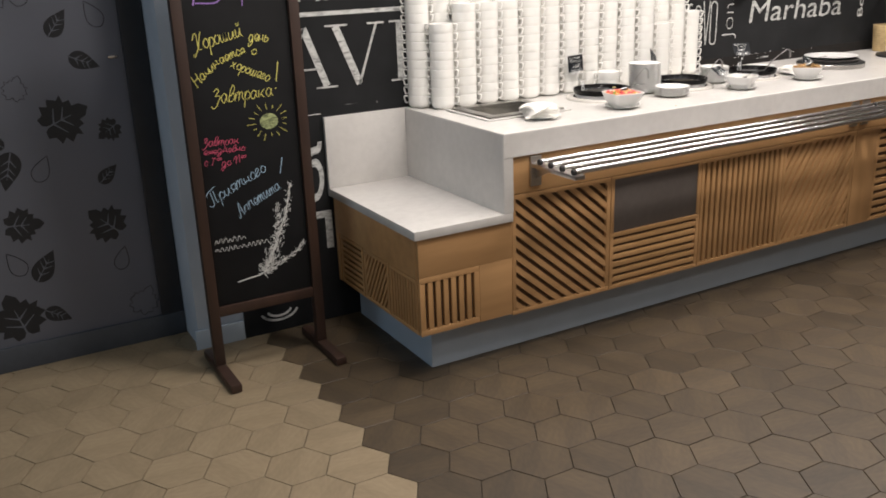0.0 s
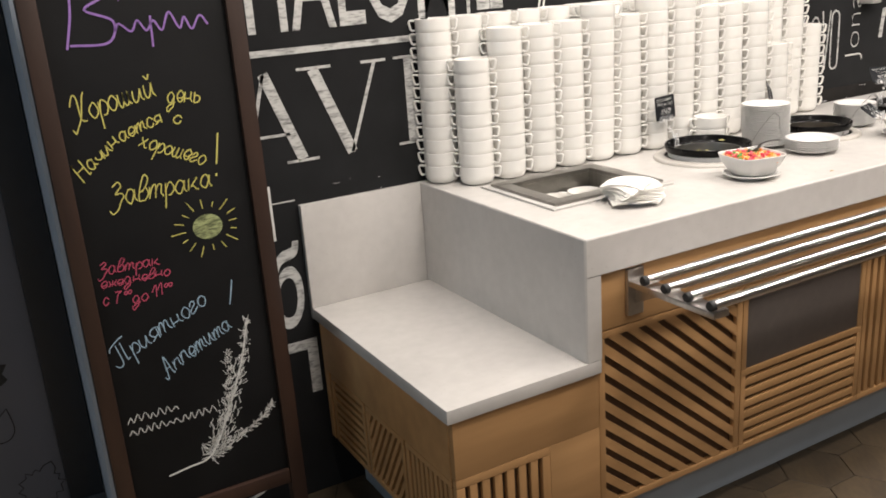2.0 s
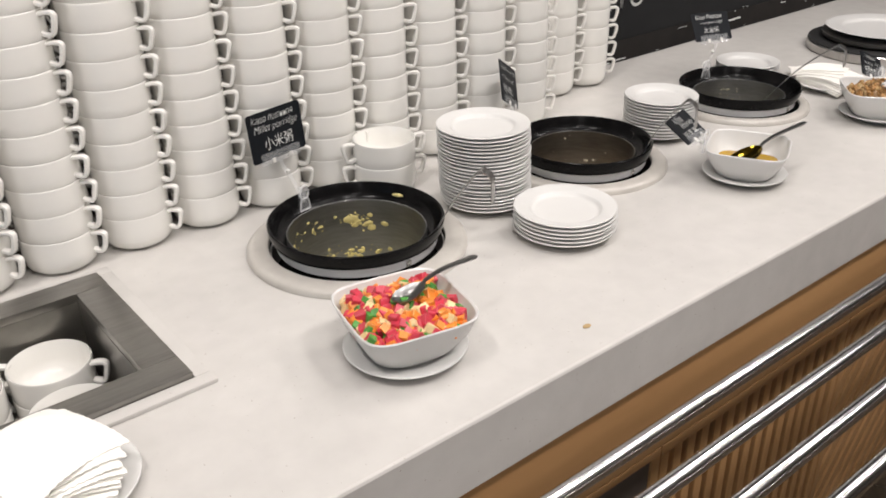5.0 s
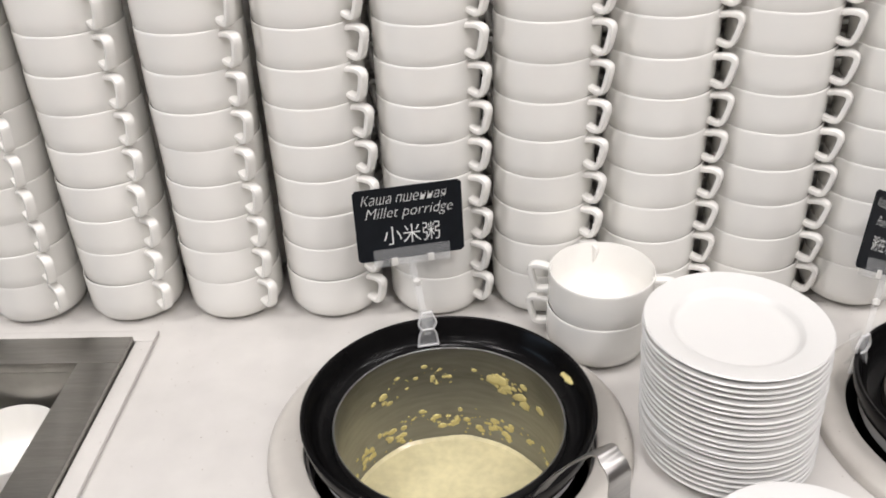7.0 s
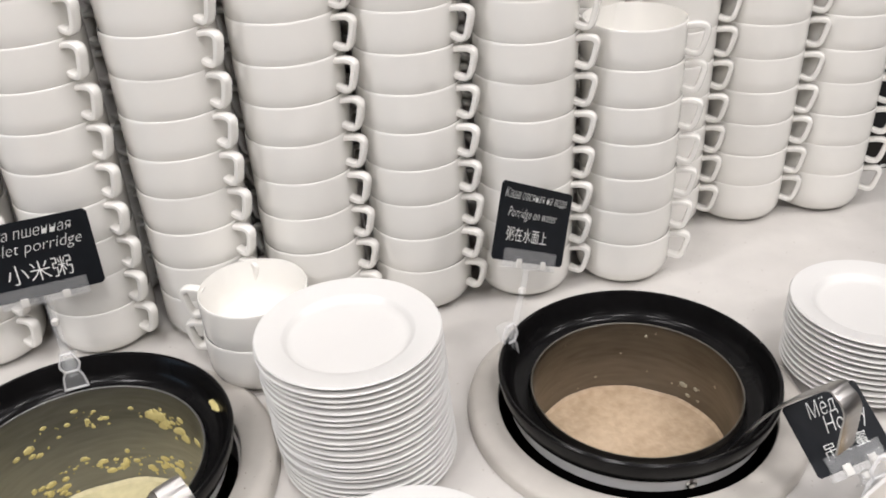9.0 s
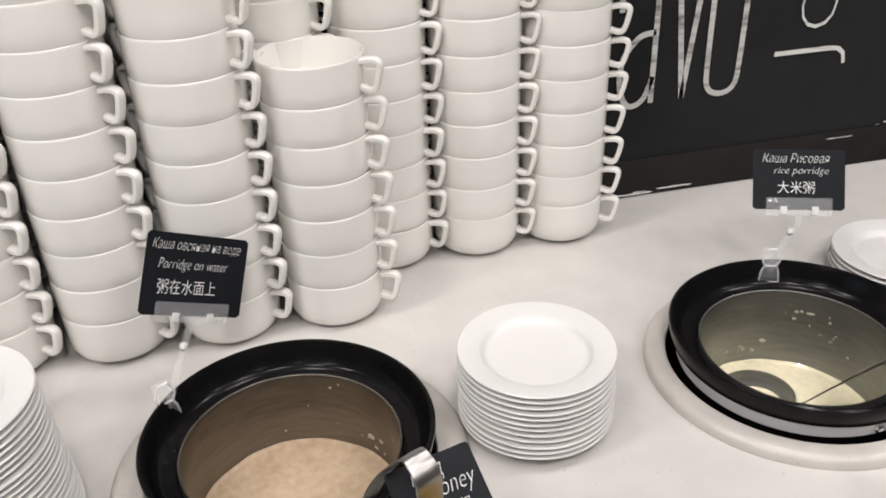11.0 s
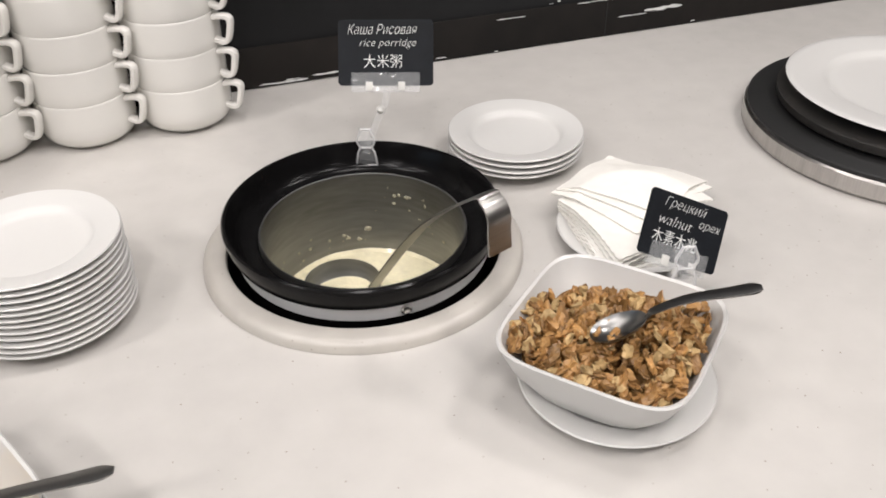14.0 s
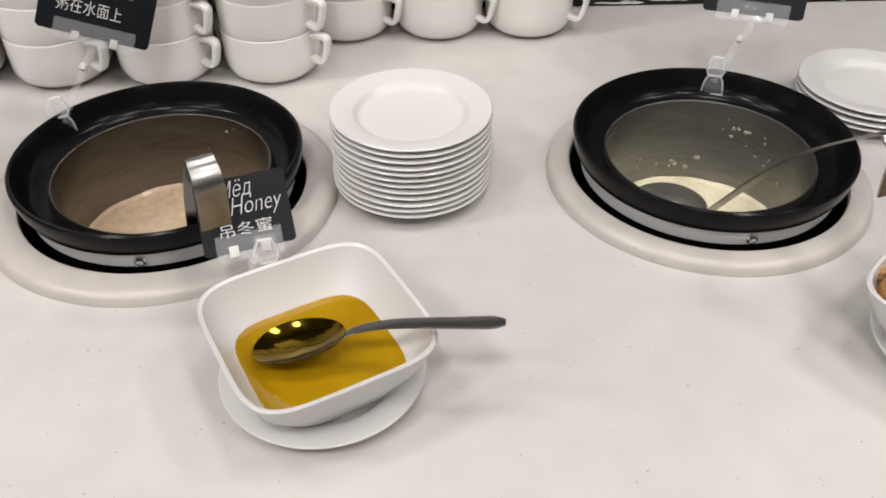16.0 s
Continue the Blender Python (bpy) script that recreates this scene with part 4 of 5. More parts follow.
# ---- soup kettles ----
def kettle(x, y, label, food, food_z, inner, seed, speck, wide, ring, steel):
    k = empty("soup_kettle", pose(x, y, TOP) @ Matrix.Diagonal((wide, wide, 1, 1)), label, "soup kettle", "soup kettles")
    part("collar", lathe([(0.1215, -0.02), (0.1215, 0.0085), (0.1223, 0.0101), (0.1245, 0.0108), (0.1385 * ring, 0.0106), (0.1430 * ring, 0.0093), (0.1460 * ring, 0.0060), (0.1468 * ring, 0.0003)], 72), COLLAR, k, "raised white collar ring")
    part("well", lathe([(0.1212, 0.006), (0.1205, -0.16), (0.0, -0.16)], 48), RUBBER, k, "dark well")
    part("lower_ring", lathe([(0.106, -0.03), (0.1080, 0.0005), (0.1095, 0.0045), (0.1100, 0.0095)], 64), BLACK, k)
    band = part("band", lathe([(0.1090, 0.0078), (0.1114, 0.0082), (0.1126, 0.0212), (0.110, 0.0220)], 72), BAND, k, "satin silver band")
    sx, sy = 0.1128 * math.cos(radians(-88)), 0.1128 * math.sin(radians(-88))
    part("screw", moved(lathe([(0.0046, -0.001), (0.0046, 0.0012), (0.0032, 0.002), (0.0014, 0.0012), (0.0, 0.0012)], 16), pose(sx, sy, 0.0150, 90, 0, 2)), CHROME, band, "small steel screw")
    part("rim", lathe([(0.1100, 0.0212), (0.1160, 0.0228), (0.1192, 0.030), (0.1215, 0.0405), (0.1212, 0.0432), (0.1196, 0.0446), (0.1176, 0.0438), (0.1156, 0.0400), (0.1130, 0.0310), (0.1095, 0.0235), (0.1045, 0.0195), (inner + 0.004, 0.0182), (inner + 0.0022, 0.0176), (inner + 0.002, 0.012)], 96), BLACK, k, "flared black plastic rim")
    part("pot", lathe([(inner + 0.0015, 0.010), (inner + 0.0016, 0.0235), (inner + 0.0009, 0.0250), (inner - 0.0004, 0.0245), (inner - 0.001, 0.021), (inner - 0.0015, -0.12), (inner - 0.012, -0.135), (0.0, -0.136)], 80), steel, k, "brushed steel inner pot")
    rnd = random.Random(seed)
    r0 = inner - 0.0017
    prof = [(0.0, food_z), (r0 * 0.4, food_z + 0.001), (r0 * 0.8, food_z + 0.0005), (r0 * 0.97, food_z), (r0, food_z + 0.003)]
    vs, fs = lathe(prof, 64)
    vs = [(a, b, c + 0.0025 * noise.noise(Vector((a, b, seed)) * 35)) for a, b, c in vs]
    part("porridge", (vs, fs), food, k, "thick porridge")
    for a, z, s in speck:
        n = rnd.randint(5, 14) if seed == 1 else rnd.randint(1, 4)
        for _ in range(n):
            aa, zz = radians(a + rnd.gauss(0, 8)), z + rnd.gauss(0, 0.005)
            zz = max(food_z, min(0.017, zz))
            q = s * rnd.choice((0.25, 0.35, 0.45, 0.6, 0.9, 1.15)) * rnd.uniform(0.8, 1.15)
            m = Matrix.Translation((r0 * math.cos(aa), r0 * math.sin(aa), zz)) @ Euler((0, 0, aa)).to_matrix().to_4x4() @ Matrix.Diagonal((0.25, rnd.uniform(0.7, 1.5), 1, 1))
            q *= 1.0 if seed == 1 else 0.75
            part("splash", BLOB if seed == 1 else PALEBLOB, None, k, m=m @ Matrix.Diagonal((q, q, q, 1)))
    return k


bmb = bmesh.new()
bmesh.ops.create_icosphere(bmb, subdivisions=1, radius=1)
for p in bmb.verts:
    p.co *= 1 + 0.4 * noise.noise(p.co * 2.0)
BLOB = bpy.data.meshes.new("splash")
bmb.to_mesh(BLOB)
bmb.free()
BLOB.shade_smooth()
BLOB.materials.append(material("dried_millet", (0.62, 0.53, 0.22), 0.6, spread=0.15, scale=200))
PALEBLOB = BLOB.copy()
PALEBLOB.materials[0] = material("dried_rice", (0.44, 0.41, 0.31), 0.6, spread=0.15, scale=200)

k1 = kettle(*POTS[0], "black-rimmed kettle with millet porridge in the worktop", MILLET, -0.090, 0.0955, 1, [(112, 0.0, 0.0035), (95, -0.005, 0.002), (62, -0.004, 0.0045), (52, -0.012, 0.004), (135, -0.016, 0.0035), (80, -0.060, 0.0035), (95, -0.062, 0.0035), (110, -0.060, 0.003), (65, -0.058, 0.003), (50, -0.060, 0.003), (128, -0.064, 0.003), (150, -0.064, 0.003), (30, -0.062, 0.003), (70, -0.066, 0.003), (58, -0.008, 0.0055), (48, -0.018, 0.0045), (100, -0.012, 0.003), (85, -0.074, 0.0035), (115, -0.074, 0.0035), (60, -0.076, 0.0035), (140, -0.078, 0.0035)], 1.045, 1.04, POTSTEEL)
kettle(*POTS[1], "black-rimmed kettle with oat porridge in the worktop", OATS, -0.053, 0.0915, 2, [(110, 0.012, 0.0018), (70, 0.010, 0.0018), (25, -0.02, 0.003), (85, -0.010, 0.0015), (40, -0.028, 0.003), (35, -0.036, 0.0035), (95, -0.040, 0.002), (120, -0.034, 0.0018)], 0.985, 1.02, POTBROWN)
kettle(*POTS[2], "black-rimmed kettle with a little rice porridge", RICE, -0.064, 0.0905, 3, [(60, -0.005, 0.003), (45, 0.006, 0.003), (40, -0.020, 0.0028), (75, -0.03, 0.002), (140, -0.044, 0.003), (20, -0.03, 0.002), (110, -0.046, 0.003), (125, -0.042, 0.003), (85, -0.046, 0.004), (100, -0.043, 0.003), (58, 0.004, 0.0035), (66, -0.012, 0.003), (150, -0.040, 0.004)], 0.985, 0.97, POTSTEEL)
for bx, by, q in ((0.1035, 0.042, 0.0046), (0.0995, 0.049, 0.003), (0.1055, 0.038, 0.0030), (0.1015, 0.046, 0.0036)):
    part("splash", BLOB, None, k1, m=Matrix.Translation((bx, by, 0.0295)) @ Matrix.Diagonal((q, q, q * 0.7, 1)))


def ladle(cup_at, elbow, tip, label, r=0.034, cup_tilt=(0, 0, 0)):
    """A serving ladle: round cup in the pot, flat rising handle and a hooked end hanging over the rim."""
    l = empty("ladle", Matrix.Translation(cup_at), label, "ladle", "porridge ladles")
    c = Vector(cup_at)
    e, t = Vector(elbow) - c, Vector(tip) - c
    part("cup", moved(lathe([(0.0, -0.024), (r * 0.6, -0.021), (r * 0.92, -0.008), (r, 0.008), (r - 0.0012, 0.0085), (r * 0.9, -0.007), (r * 0.58, -0.0195), (0.0, -0.0225)], 32), pose(0, 0, 0, *cup_tilt)), POTSTEEL, l)
    flat = Vector((e.x, e.y, 0)).normalized()
    over = flat.cross(Vector((0, 0, 1)))
    path = spline([flat * (r - 0.002) + Vector((0, 0, 0.004)), flat * (r + 0.010) + Vector((0, 0, 0.024)), e * 0.62 + Vector((0, 0, 0.012)), e - flat * 0.012 - Vector((0, 0, 0.003)), e + flat * 0.001, e + flat * 0.009 - Vector((0, 0, 0.008)), e + flat * 0.010 - Vector((0, 0, 0.022)), t], 8)
    part("handle", sweep(path, 0.0095, 0.0010, seg=8, shape=5.0, across=over, taper=lambda u: 0.72 + 0.36 * min(1, u * 1.3)), LADLESTEEL, l)
    return l



ladle((0.815, 0.385, TOP - 0.096), (0.910, 0.260, TOP + 0.130), (0.917, 0.252, TOP + 0.088), "steel ladle hooked over the millet kettle rim")
ladle((1.285, 0.385, TOP - 0.066), (1.348, 0.256, TOP + 0.130), (1.352, 0.246, TOP + 0.088), "steel ladle hooked over the oat kettle rim")
ladle((1.722, 0.440, TOP - 0.054), (1.788, 0.248, TOP + 0.142), (1.792, 0.238, TOP + 0.106), "steel ladle lying in the rice porridge", 0.036)


# ---- sign cards in clear clips ----
def sign(centre, right, up, w, h, lines, label, foot):
    """A black card with hand-lettered words in a clear clip that stands on a stem."""
    r = Vector(right).normalized()
    u = Vector(up)
    u = (u - r * u.dot(r)).normalized()
    n = r.cross(u)
    m = Matrix((r, -n, u)).transposed().to_4x4()
    m.translation = centre
    s = empty("sign_card", m, label, "sign", "porridge signs")
    ring = [(a * w / 2, b * h / 2) for a, b in ((-0.94, -1), (0.94, -1), (1, -0.92), (1, 0.92), (0.94, 1), (-0.94, 1), (-1, 0.92), (-1, -0.92))]
    part("card", ([(a, -0.0006, b) for a, b in ring] + [(a, 0.0006, b) for a, b in ring], [tuple(range(8)), tuple(range(8, 16))[::-1]] + [(i, (i + 1) % 8, (i + 1) % 8 + 8, i + 8) for i in range(8)]), CARD, s, "black card", smooth=False)
    for body, x0, x1, z0, z1 in lines:
        letters(body, INK, s, x0 * w / 2, x1 * w / 2, z0 * h / 2, z1 * h / 2, -0.0010, "handwriting", heavy=-0.008 if body[0] > "\u2fff" else -0.018, shear=0.0 if body[0] > "\u2fff" else 0.32)
    part("gripper", join(box(-0.36 * w, 0.36 * w, -0.004, -0.0014, -h / 2 - 0.006, -h / 2 + 0.012, 0.0008), box(-0.36 * w, 0.36 * w, 0.0012, 0.004, -h / 2 - 0.006, -h / 2 + 0.010, 0.0008)), ACRYLIC, s, "clear plastic gripper")
    for px in (-0.17 * w, 0.17 * w):
        part("peg", box(px - 0.0032, px + 0.0032, -0.0052, -0.0041, -h / 2 - 0.005, -h / 2 + 0.003, 0.0006), OFFWHITE, s, "white peg")
    f = m.inverted() @ Vector(foot)
    a = Vector((0, 0, -h / 2 - 0.006))
    part("stem", sweep(spline([a, a + Vector((0, 0, -0.008)), a + (f - a) * 0.5, f], 6), 0.0036, 0.0026, up=(0, 1, 0), seg=8), ACRYLIC, s, "clear plastic stem")
    part("ball_joint", moved(lathe([(0.0, -0.0045), (0.0036, -0.002), (0.0036, 0.002), (0.0, 0.0045)], 12), Matrix.Translation(a + (f - a) * 0.28)), OFFWHITE, s, "white ball joint")
    up_l = (m.to_3x3().inverted() @ Vector((0, 0, 1)))
    acr = Vector((1, 0, 0)) - up_l * up_l.x
    acr.normalize()
    deep = up_l.cross(acr)
    clip = part("clip", sweep([f + up_l * 0.024, f + up_l * 0.012, f, f - up_l * 0.012], 0.0092, 0.0010, seg=8, shape=5, across=acr, taper=lambda q: 0.5 + 0.5 * q), ACRYLIC, s, "clear plastic rim clip")
    for sg in (-1, 1):
        part("clip_edge", sweep(spline([f + up_l * 0.026 + acr * sg * 0.0040, f + up_l * 0.014 + acr * sg * 0.0085, f + up_l * 0.006 + acr * sg * 0.0058, f + acr * sg * 0.0082, f - up_l * 0.013 + acr * sg * 0.0100], 4), 0.0011, 0.0016, seg=6, across=acr), CLEAREDGE, clip)
    for hgt, half in ((0.0255, 0.0042), (0.006, 0.0056), (-0.0128, 0.0098)):
        part("clip_bar", sweep([f + up_l * hgt - acr * half, f + up_l * hgt + acr * half], 0.0011, 0.0013, seg=6, across=up_l), CLEAREDGE, clip)
    part("clip_back", sweep([f + up_l * 0.022 + deep * 0.010, f + up_l * 0.006 + deep * 0.003, f - up_l * 0.010 + deep * 0.009], 0.0080, 0.0010, seg=8, shape=5, across=acr), ACRYLIC, clip)
    return s


sign((0.765, 0.561, 1.040), (0.101, 0.023, 0.0), (0.0, 0.008, 0.074), 0.103, 0.073, [("Каша пшенная", -0.86, 0.72, 0.58, 0.86), ("Millet porridge", -0.80, 0.82, 0.10, 0.48), ("小米粥", -0.50, 0.55, -0.58, -0.06)], "black card reading Millet porridge in clear clip", (0.779, 0.522, TOP + 0.036))
sign((1.210, 0.538, 1.024), (0.077, 0.041, -0.046), (0.020, 0.032, 0.060), 0.099, 0.071, [("Каша овсяная на воде", -0.90, 0.85, 0.55, 0.85), ("Porridge on water", -0.75, 0.62, 0.06, 0.38), ("粥在水面上", -0.72, 0.42, -0.48, -0.12)], "black card reading Porridge on water in clear clip", (1.172, 0.474, TOP + 0.036))
sign((1.803, 0.545, 1.026), (0.0925, -0.034, 0.0), (0.010, 0.034, 0.056), 0.089, 0.061, [("Каша Рисовая", -0.80, 0.66, 0.56, 0.86), ("rice porridge", -0.55, 0.64, 0.12, 0.42), ("大米粥", -0.46, 0.34, -0.46, -0.06)], "black card reading rice porridge in clear clip", (1.773, 0.524, TOP + 0.036))
sign((1.365, 0.274, 0.979), (0.057, 0.010, 0.006), (-0.005, 0.037, 0.026), 0.063, 0.054, [("Мёд", -0.5, 0.25, 0.35, 0.9), ("Honey", -0.28, 0.85, -0.2, 0.42), ("吊冬蜜", -0.58, 0.55, -0.62, -0.26)], "black card reading Honey clipped to the bowl", (1.382, 0.243, TOP + 0.053))
sign((1.955, 0.262, 0.969), (0.078, -0.020, -0.036), (0.026, 0.030, 0.045), 0.070, 0.051, [("Грецкий", -0.62, 0.45, 0.5, 0.88), ("орех", 0.34, 0.90, 0.16, 0.42), ("walnut", -0.66, 0.18, 0.02, 0.34), ("木素木兆", -0.74, 0.40, -0.56, -0.12)], "black card reading walnut clipped to the bowl", (1.940, 0.232, TOP + 0.052))


# ---- napkins, sunken well and the far end ----
def napkins(x, y, layers, label, seed, half=0.0515, rise=0.0024):
    """Square paper napkins with pinked edges, layer by layer (dx, dy, turn); they sag past the saucer under them."""
    g = empty("napkin_stack", pose(x, y, TOP + 0.0140), label, "napkins", "napkin stacks")
    rnd = random.Random(seed)
    N = 28
    for i, (dx, dy, turn) in enumerate(layers):
        a = radians(turn + rnd.uniform(-2, 2))
        lift = 0.0006 + i * rise
        ph = rnd.uniform(0, 6)
        vs, fs = [], []
        for p in range(N + 1):
            for q in range(N + 1):
                u, v = (p / N * 2 - 1) * half, (q / N * 2 - 1) * half
                if p in (0, N):
                    u *= 1 + 0.020 * (q % 2)
                if q in (0, N):
                    v *= 1 + 0.020 * (p % 2)
                wx, wy = u * math.cos(a) - v * math.sin(a) + dx, u * math.sin(a) + v * math.cos(a) + dy
                far = max(0.0, math.hypot(wx, wy) - 0.055)
                z = max(0.0012 * i - 0.012, lift * (1 - 6.0 * far) - 0.25 * far) + 0.0022 * noise.noise(Vector((wx * 22, wy * 22, i * 0.35))) * (1 + far * 25) + 0.0010 * math.sin(u * 70 + ph) * (abs(v) / half) ** 3
                vs.append((wx, wy, z))
        for p in range(N):
            for q in range(N):
                k = p * (N + 1) + q
                fs.append((k, k + N + 1, k + N + 2, k + 1))
        low = len(vs)
        vs += [(a0, b0, c0 - 0.0012) for a0, b0, c0 in vs]
        fs += [tuple(low + j for j in f)[::-1] for f in fs]
        rim = [p * (N + 1) for p in range(N + 1)] + [N * (N + 1) + q for q in range(1, N + 1)] + [p * (N + 1) + N for p in range(N - 1, -1, -1)] + [q for q in range(N - 1, 0, -1)]
        fs += [(rim[j], low + rim[j], low + rim[(j + 1) % len(rim)], rim[(j + 1) % len(rim)]) for j in range(len(rim))]
        part("napkin", (vs, fs), PAPER, g)
    return g


saucer(1.972, 0.352, 0.0700, "white china saucer under paper napkins")
napkins(1.972, 0.352, [(-0.007 + 0.001 * k, -0.010 + 0.0012 * k, -6 + 1.2 * k) for k in range(8)] + [(0.010, 0.028, 18), (0.020, 0.040, 28), (0.024, 0.047, 34)], "stack of pinked white paper napkins on a saucer", 3)
saucer(0.300, 0.172, 0.0740, "white china saucer under paper napkins")
napkins(0.284, 0.172, [(0.002 * (k % 3), -0.002 * (k % 2), -28 + 3 * k) for k in range(13)] + [(0.004, 0.004, 12), (0.006, 0.006, 24)], "folded white paper napkins heaped on a saucer", 8, 0.056, 0.0030)

well = empty("sunken_well", pose(0, 0, TOP), "square steel-lined sunken well with white rim", "sunken well")
f = 0.020
for n, g in (("rim_strip", box(SX0 - f, SX1 + f, SY0 - f, SY0 - 0.001, 0.0002, 0.006, 0.0025)), ("rim_strip", box(SX0 - f, SX1 + f, SY1 + 0.001, SY1 + f, 0.0002, 0.006, 0.0025)),
             ("rim_strip", box(SX0 - f, SX0 - 0.001, SY0 - 0.0008, SY1 + 0.0008, 0.0002, 0.006, 0.0025)), ("rim_strip", box(SX1 + 0.001, SX1 + f, SY0 - 0.0008, SY1 + 0.0008, 0.0002, 0.006, 0.0025))):
    part(n, g, COUNTER, well, "white raised rim strip")
w = 0.042
for a, b, c, d in ((SX0, SX1, SY0, SY0 + w), (SX0, SX1, SY1 - w, SY1), (SX0, SX0 + w, SY0 + w + 0.0003, SY1 - w - 0.0003), (SX1 - w, SX1, SY0 + w + 0.0003, SY1 - w - 0.0003)):
    part("steel_flange", box(a, b, c, d, 0.001, 0.0125, 0.001), FLANGE, well, "brushed steel flange")
for a, b, c, d in ((SX0 + w, SX1 - w, SY0 + w - 0.003, SY0 + w), (SX0 + w, SX1 - w, SY1 - w, SY1 - w + 0.003), (SX0 + w - 0.003, SX0 + w, SY0 + w, SY1 - w), (SX1 - w, SX1 - w + 0.003, SY0 + w, SY1 - w)):
    part("side", box(a, b, c, d, -0.126, 0.0008, 0), FLANGE, well)
part("bottom", box(SX0 + w, SX1 - w, SY0 + w, SY1 - w, -0.129, -0.1265, 0), STEEL, well)
for cx, cy, t in ((0.368, 0.463, -35), (0.360, 0.345, 10), (0.262, 0.462, 40), (0.225, 0.345, 25)):
    for i in range(2):
        tagged(copy_thing(first, pose(cx, cy, TOP - 0.1262 + i * PITCH, 0, 0, t)), "white porcelain soup cup down in the well", group="cups in the well")

tray = empty("display_tray", pose(2.345, 0.430, TOP), "round steel and black turntable tray", "tray")
part("base", lathe([(0.0, 0.0003), (0.165, 0.0003), (0.168, 0.004), (0.168, 0.020), (0.166, 0.022), (0.0, 0.022)], 72), STEEL, tray, "polished steel base ring")
part("mat", lathe([(0.0, 0.0222), (0.166, 0.0222), (0.166, 0.026), (0.163, 0.0275), (0.0, 0.0275)], 72), RUBBER, tray, "black top")
part("upper_disc", lathe([(0.0, 0.0277), (0.128, 0.0277), (0.137, 0.034), (0.138, 0.042), (0.134, 0.043), (0.0, 0.043)], 72), material("dark_grey_steel", (0.10, 0.095, 0.09), 0.4, 0.8), tray, "dark raised disc")
tagged(make_plate(pose(2.345, 0.430, TOP + 0.0432), 0.132), "large white china plate on a tray", group="large plates")
# tongs beside the tray
tg = empty("tongs", pose(2.30, 0.30, TOP + 0.004, 0, 0, 28), "black serving tongs lying open", "tongs")
part("arm", sweep(spline([(0, 0, 0.004), (0.1, 0.012, 0.012), (0.2, 0.012, 0.006), (0.25, 0.006, 0.002)]), 0.007, 0.0015), BLACK, tg)
part("arm", sweep(spline([(0, 0, 0.004), (0.1, -0.014, 0.008), (0.2, -0.02, 0.004), (0.25, -0.02, 0.002)]), 0.007, 0.0015), BLACK, tg)
# far plates and bowls
far = empty("display_tray", pose(2.99, 0.43, TOP), "dark round tray with plates on it", "tray")
part("base", lathe([(0.0, 0.0003), (0.15, 0.0003), (0.155, 0.005), (0.155, 0.012), (0.0, 0.012)], 56), RUBBER, far)
for i in range(4):
    tagged(make_plate(pose(2.99, 0.435, TOP + 0.0122 + 0.008 * i), 0.105), "large white china plate in a stack", group="large plates")
tagged(make_plate(pose(2.79, 0.185, TOP + 0.0002), 0.125), "large white china plate under a bowl", group="large plates")
b4 = square_bowl(2.80, 0.19, 10, 0.090, "white square bowl covered with cling film", TOP + 0.0095)
part("film", loft([squircle(0.078, 0.050), squircle(0.070, 0.056), squircle(0.035, 0.061)]), FILM, b4, "crumpled blue cling film")


def pot_plant(x, y, r, h, mat, label, n, tall, seed, spread):
    p = empty("pot_plant", pose(x, y, TOP), label, "plant", "pot plants")
    basket = part("basket", lathe([(0.0, 0.0005), (r * 0.86, 0.0005)] + [(r * (0.88 + 0.12 * k / 24) + (0.0018 if k % 2 else -0.0008), h * k / 24) for k in range(25)] + [(r * 0.94, h), (r * 0.92, h * 0.85), (0.0, h * 0.85)], 40), mat, p, "woven basket pot")
    part("soil", lathe([(0.0, h * 0.87), (r * 0.9, h * 0.86)], 24), BROWN, p)
    rnd = random.Random(seed)
    for _ in range(n):
        a, out, z = rnd.uniform(0, 360), rnd.uniform(0.2, 1) * spread, tall * rnd.uniform(0.6, 1)
        ca, sa = math.cos(radians(a)), math.sin(radians(a))
        path = spline([(0.2 * r * ca, 0.2 * r * sa, h * 0.86), (0.3 * out * ca, 0.3 * out * sa, h + z * 0.55), (0.7 * out * ca, 0.7 * out * sa, h + z), (out * ca, out * sa, h + z * rnd.uniform(0.7, 0.95))], 4)
        part("leaf", sweep(path, 0.008, 0.0006, seg=4, taper=lambda u: max(0.05, math.sin(math.pi * (0.12 + 0.86 * u)))), LEAFGREEN, p)


pot_plant(3.16, 0.665, 0.088, 0.150, BASKET, "green plant in a pale straw basket", 60, 0.34, 2, 0.16)
pot_plant(3.50, 0.40, 0.055, 0.105, BASKETDARK, "yellow-green grassy plant in a brown wicker pot", 90, 0.34, 5, 0.08)
tub = empty("fruit_tub", pose(3.26, 0.135, TOP + 0.001), "clear plastic tub full of oranges", "fruit container")
part("shell", loft([squircle(s, z, 8) for s, z in ((0.085, 0.0), (0.10, 0.17), (0.104, 0.172), (0.102, 0.176), (0.097, 0.17), (0.083, 0.004), (0.03, 0.003))]), CLEARBOX, tub, "clear plastic shell")
bmo = bmesh.new()
bmesh.ops.create_uvsphere(bmo, u_segments=20, v_segments=12, radius=0.031)
omesh = bpy.data.meshes.new("orange")
bmo.to_mesh(omesh)
bmo.free()
omesh.shade_smooth()
omesh.materials.append(ORANGE)
for k in range(27):
    part("orange", omesh, None, None, m=pose(3.26 + (k % 3 - 1) * 0.0615 - 0.001, 0.135 + (k // 3 % 3 - 1) * 0.0615, TOP + 0.038 + (k // 9) * 0.053))
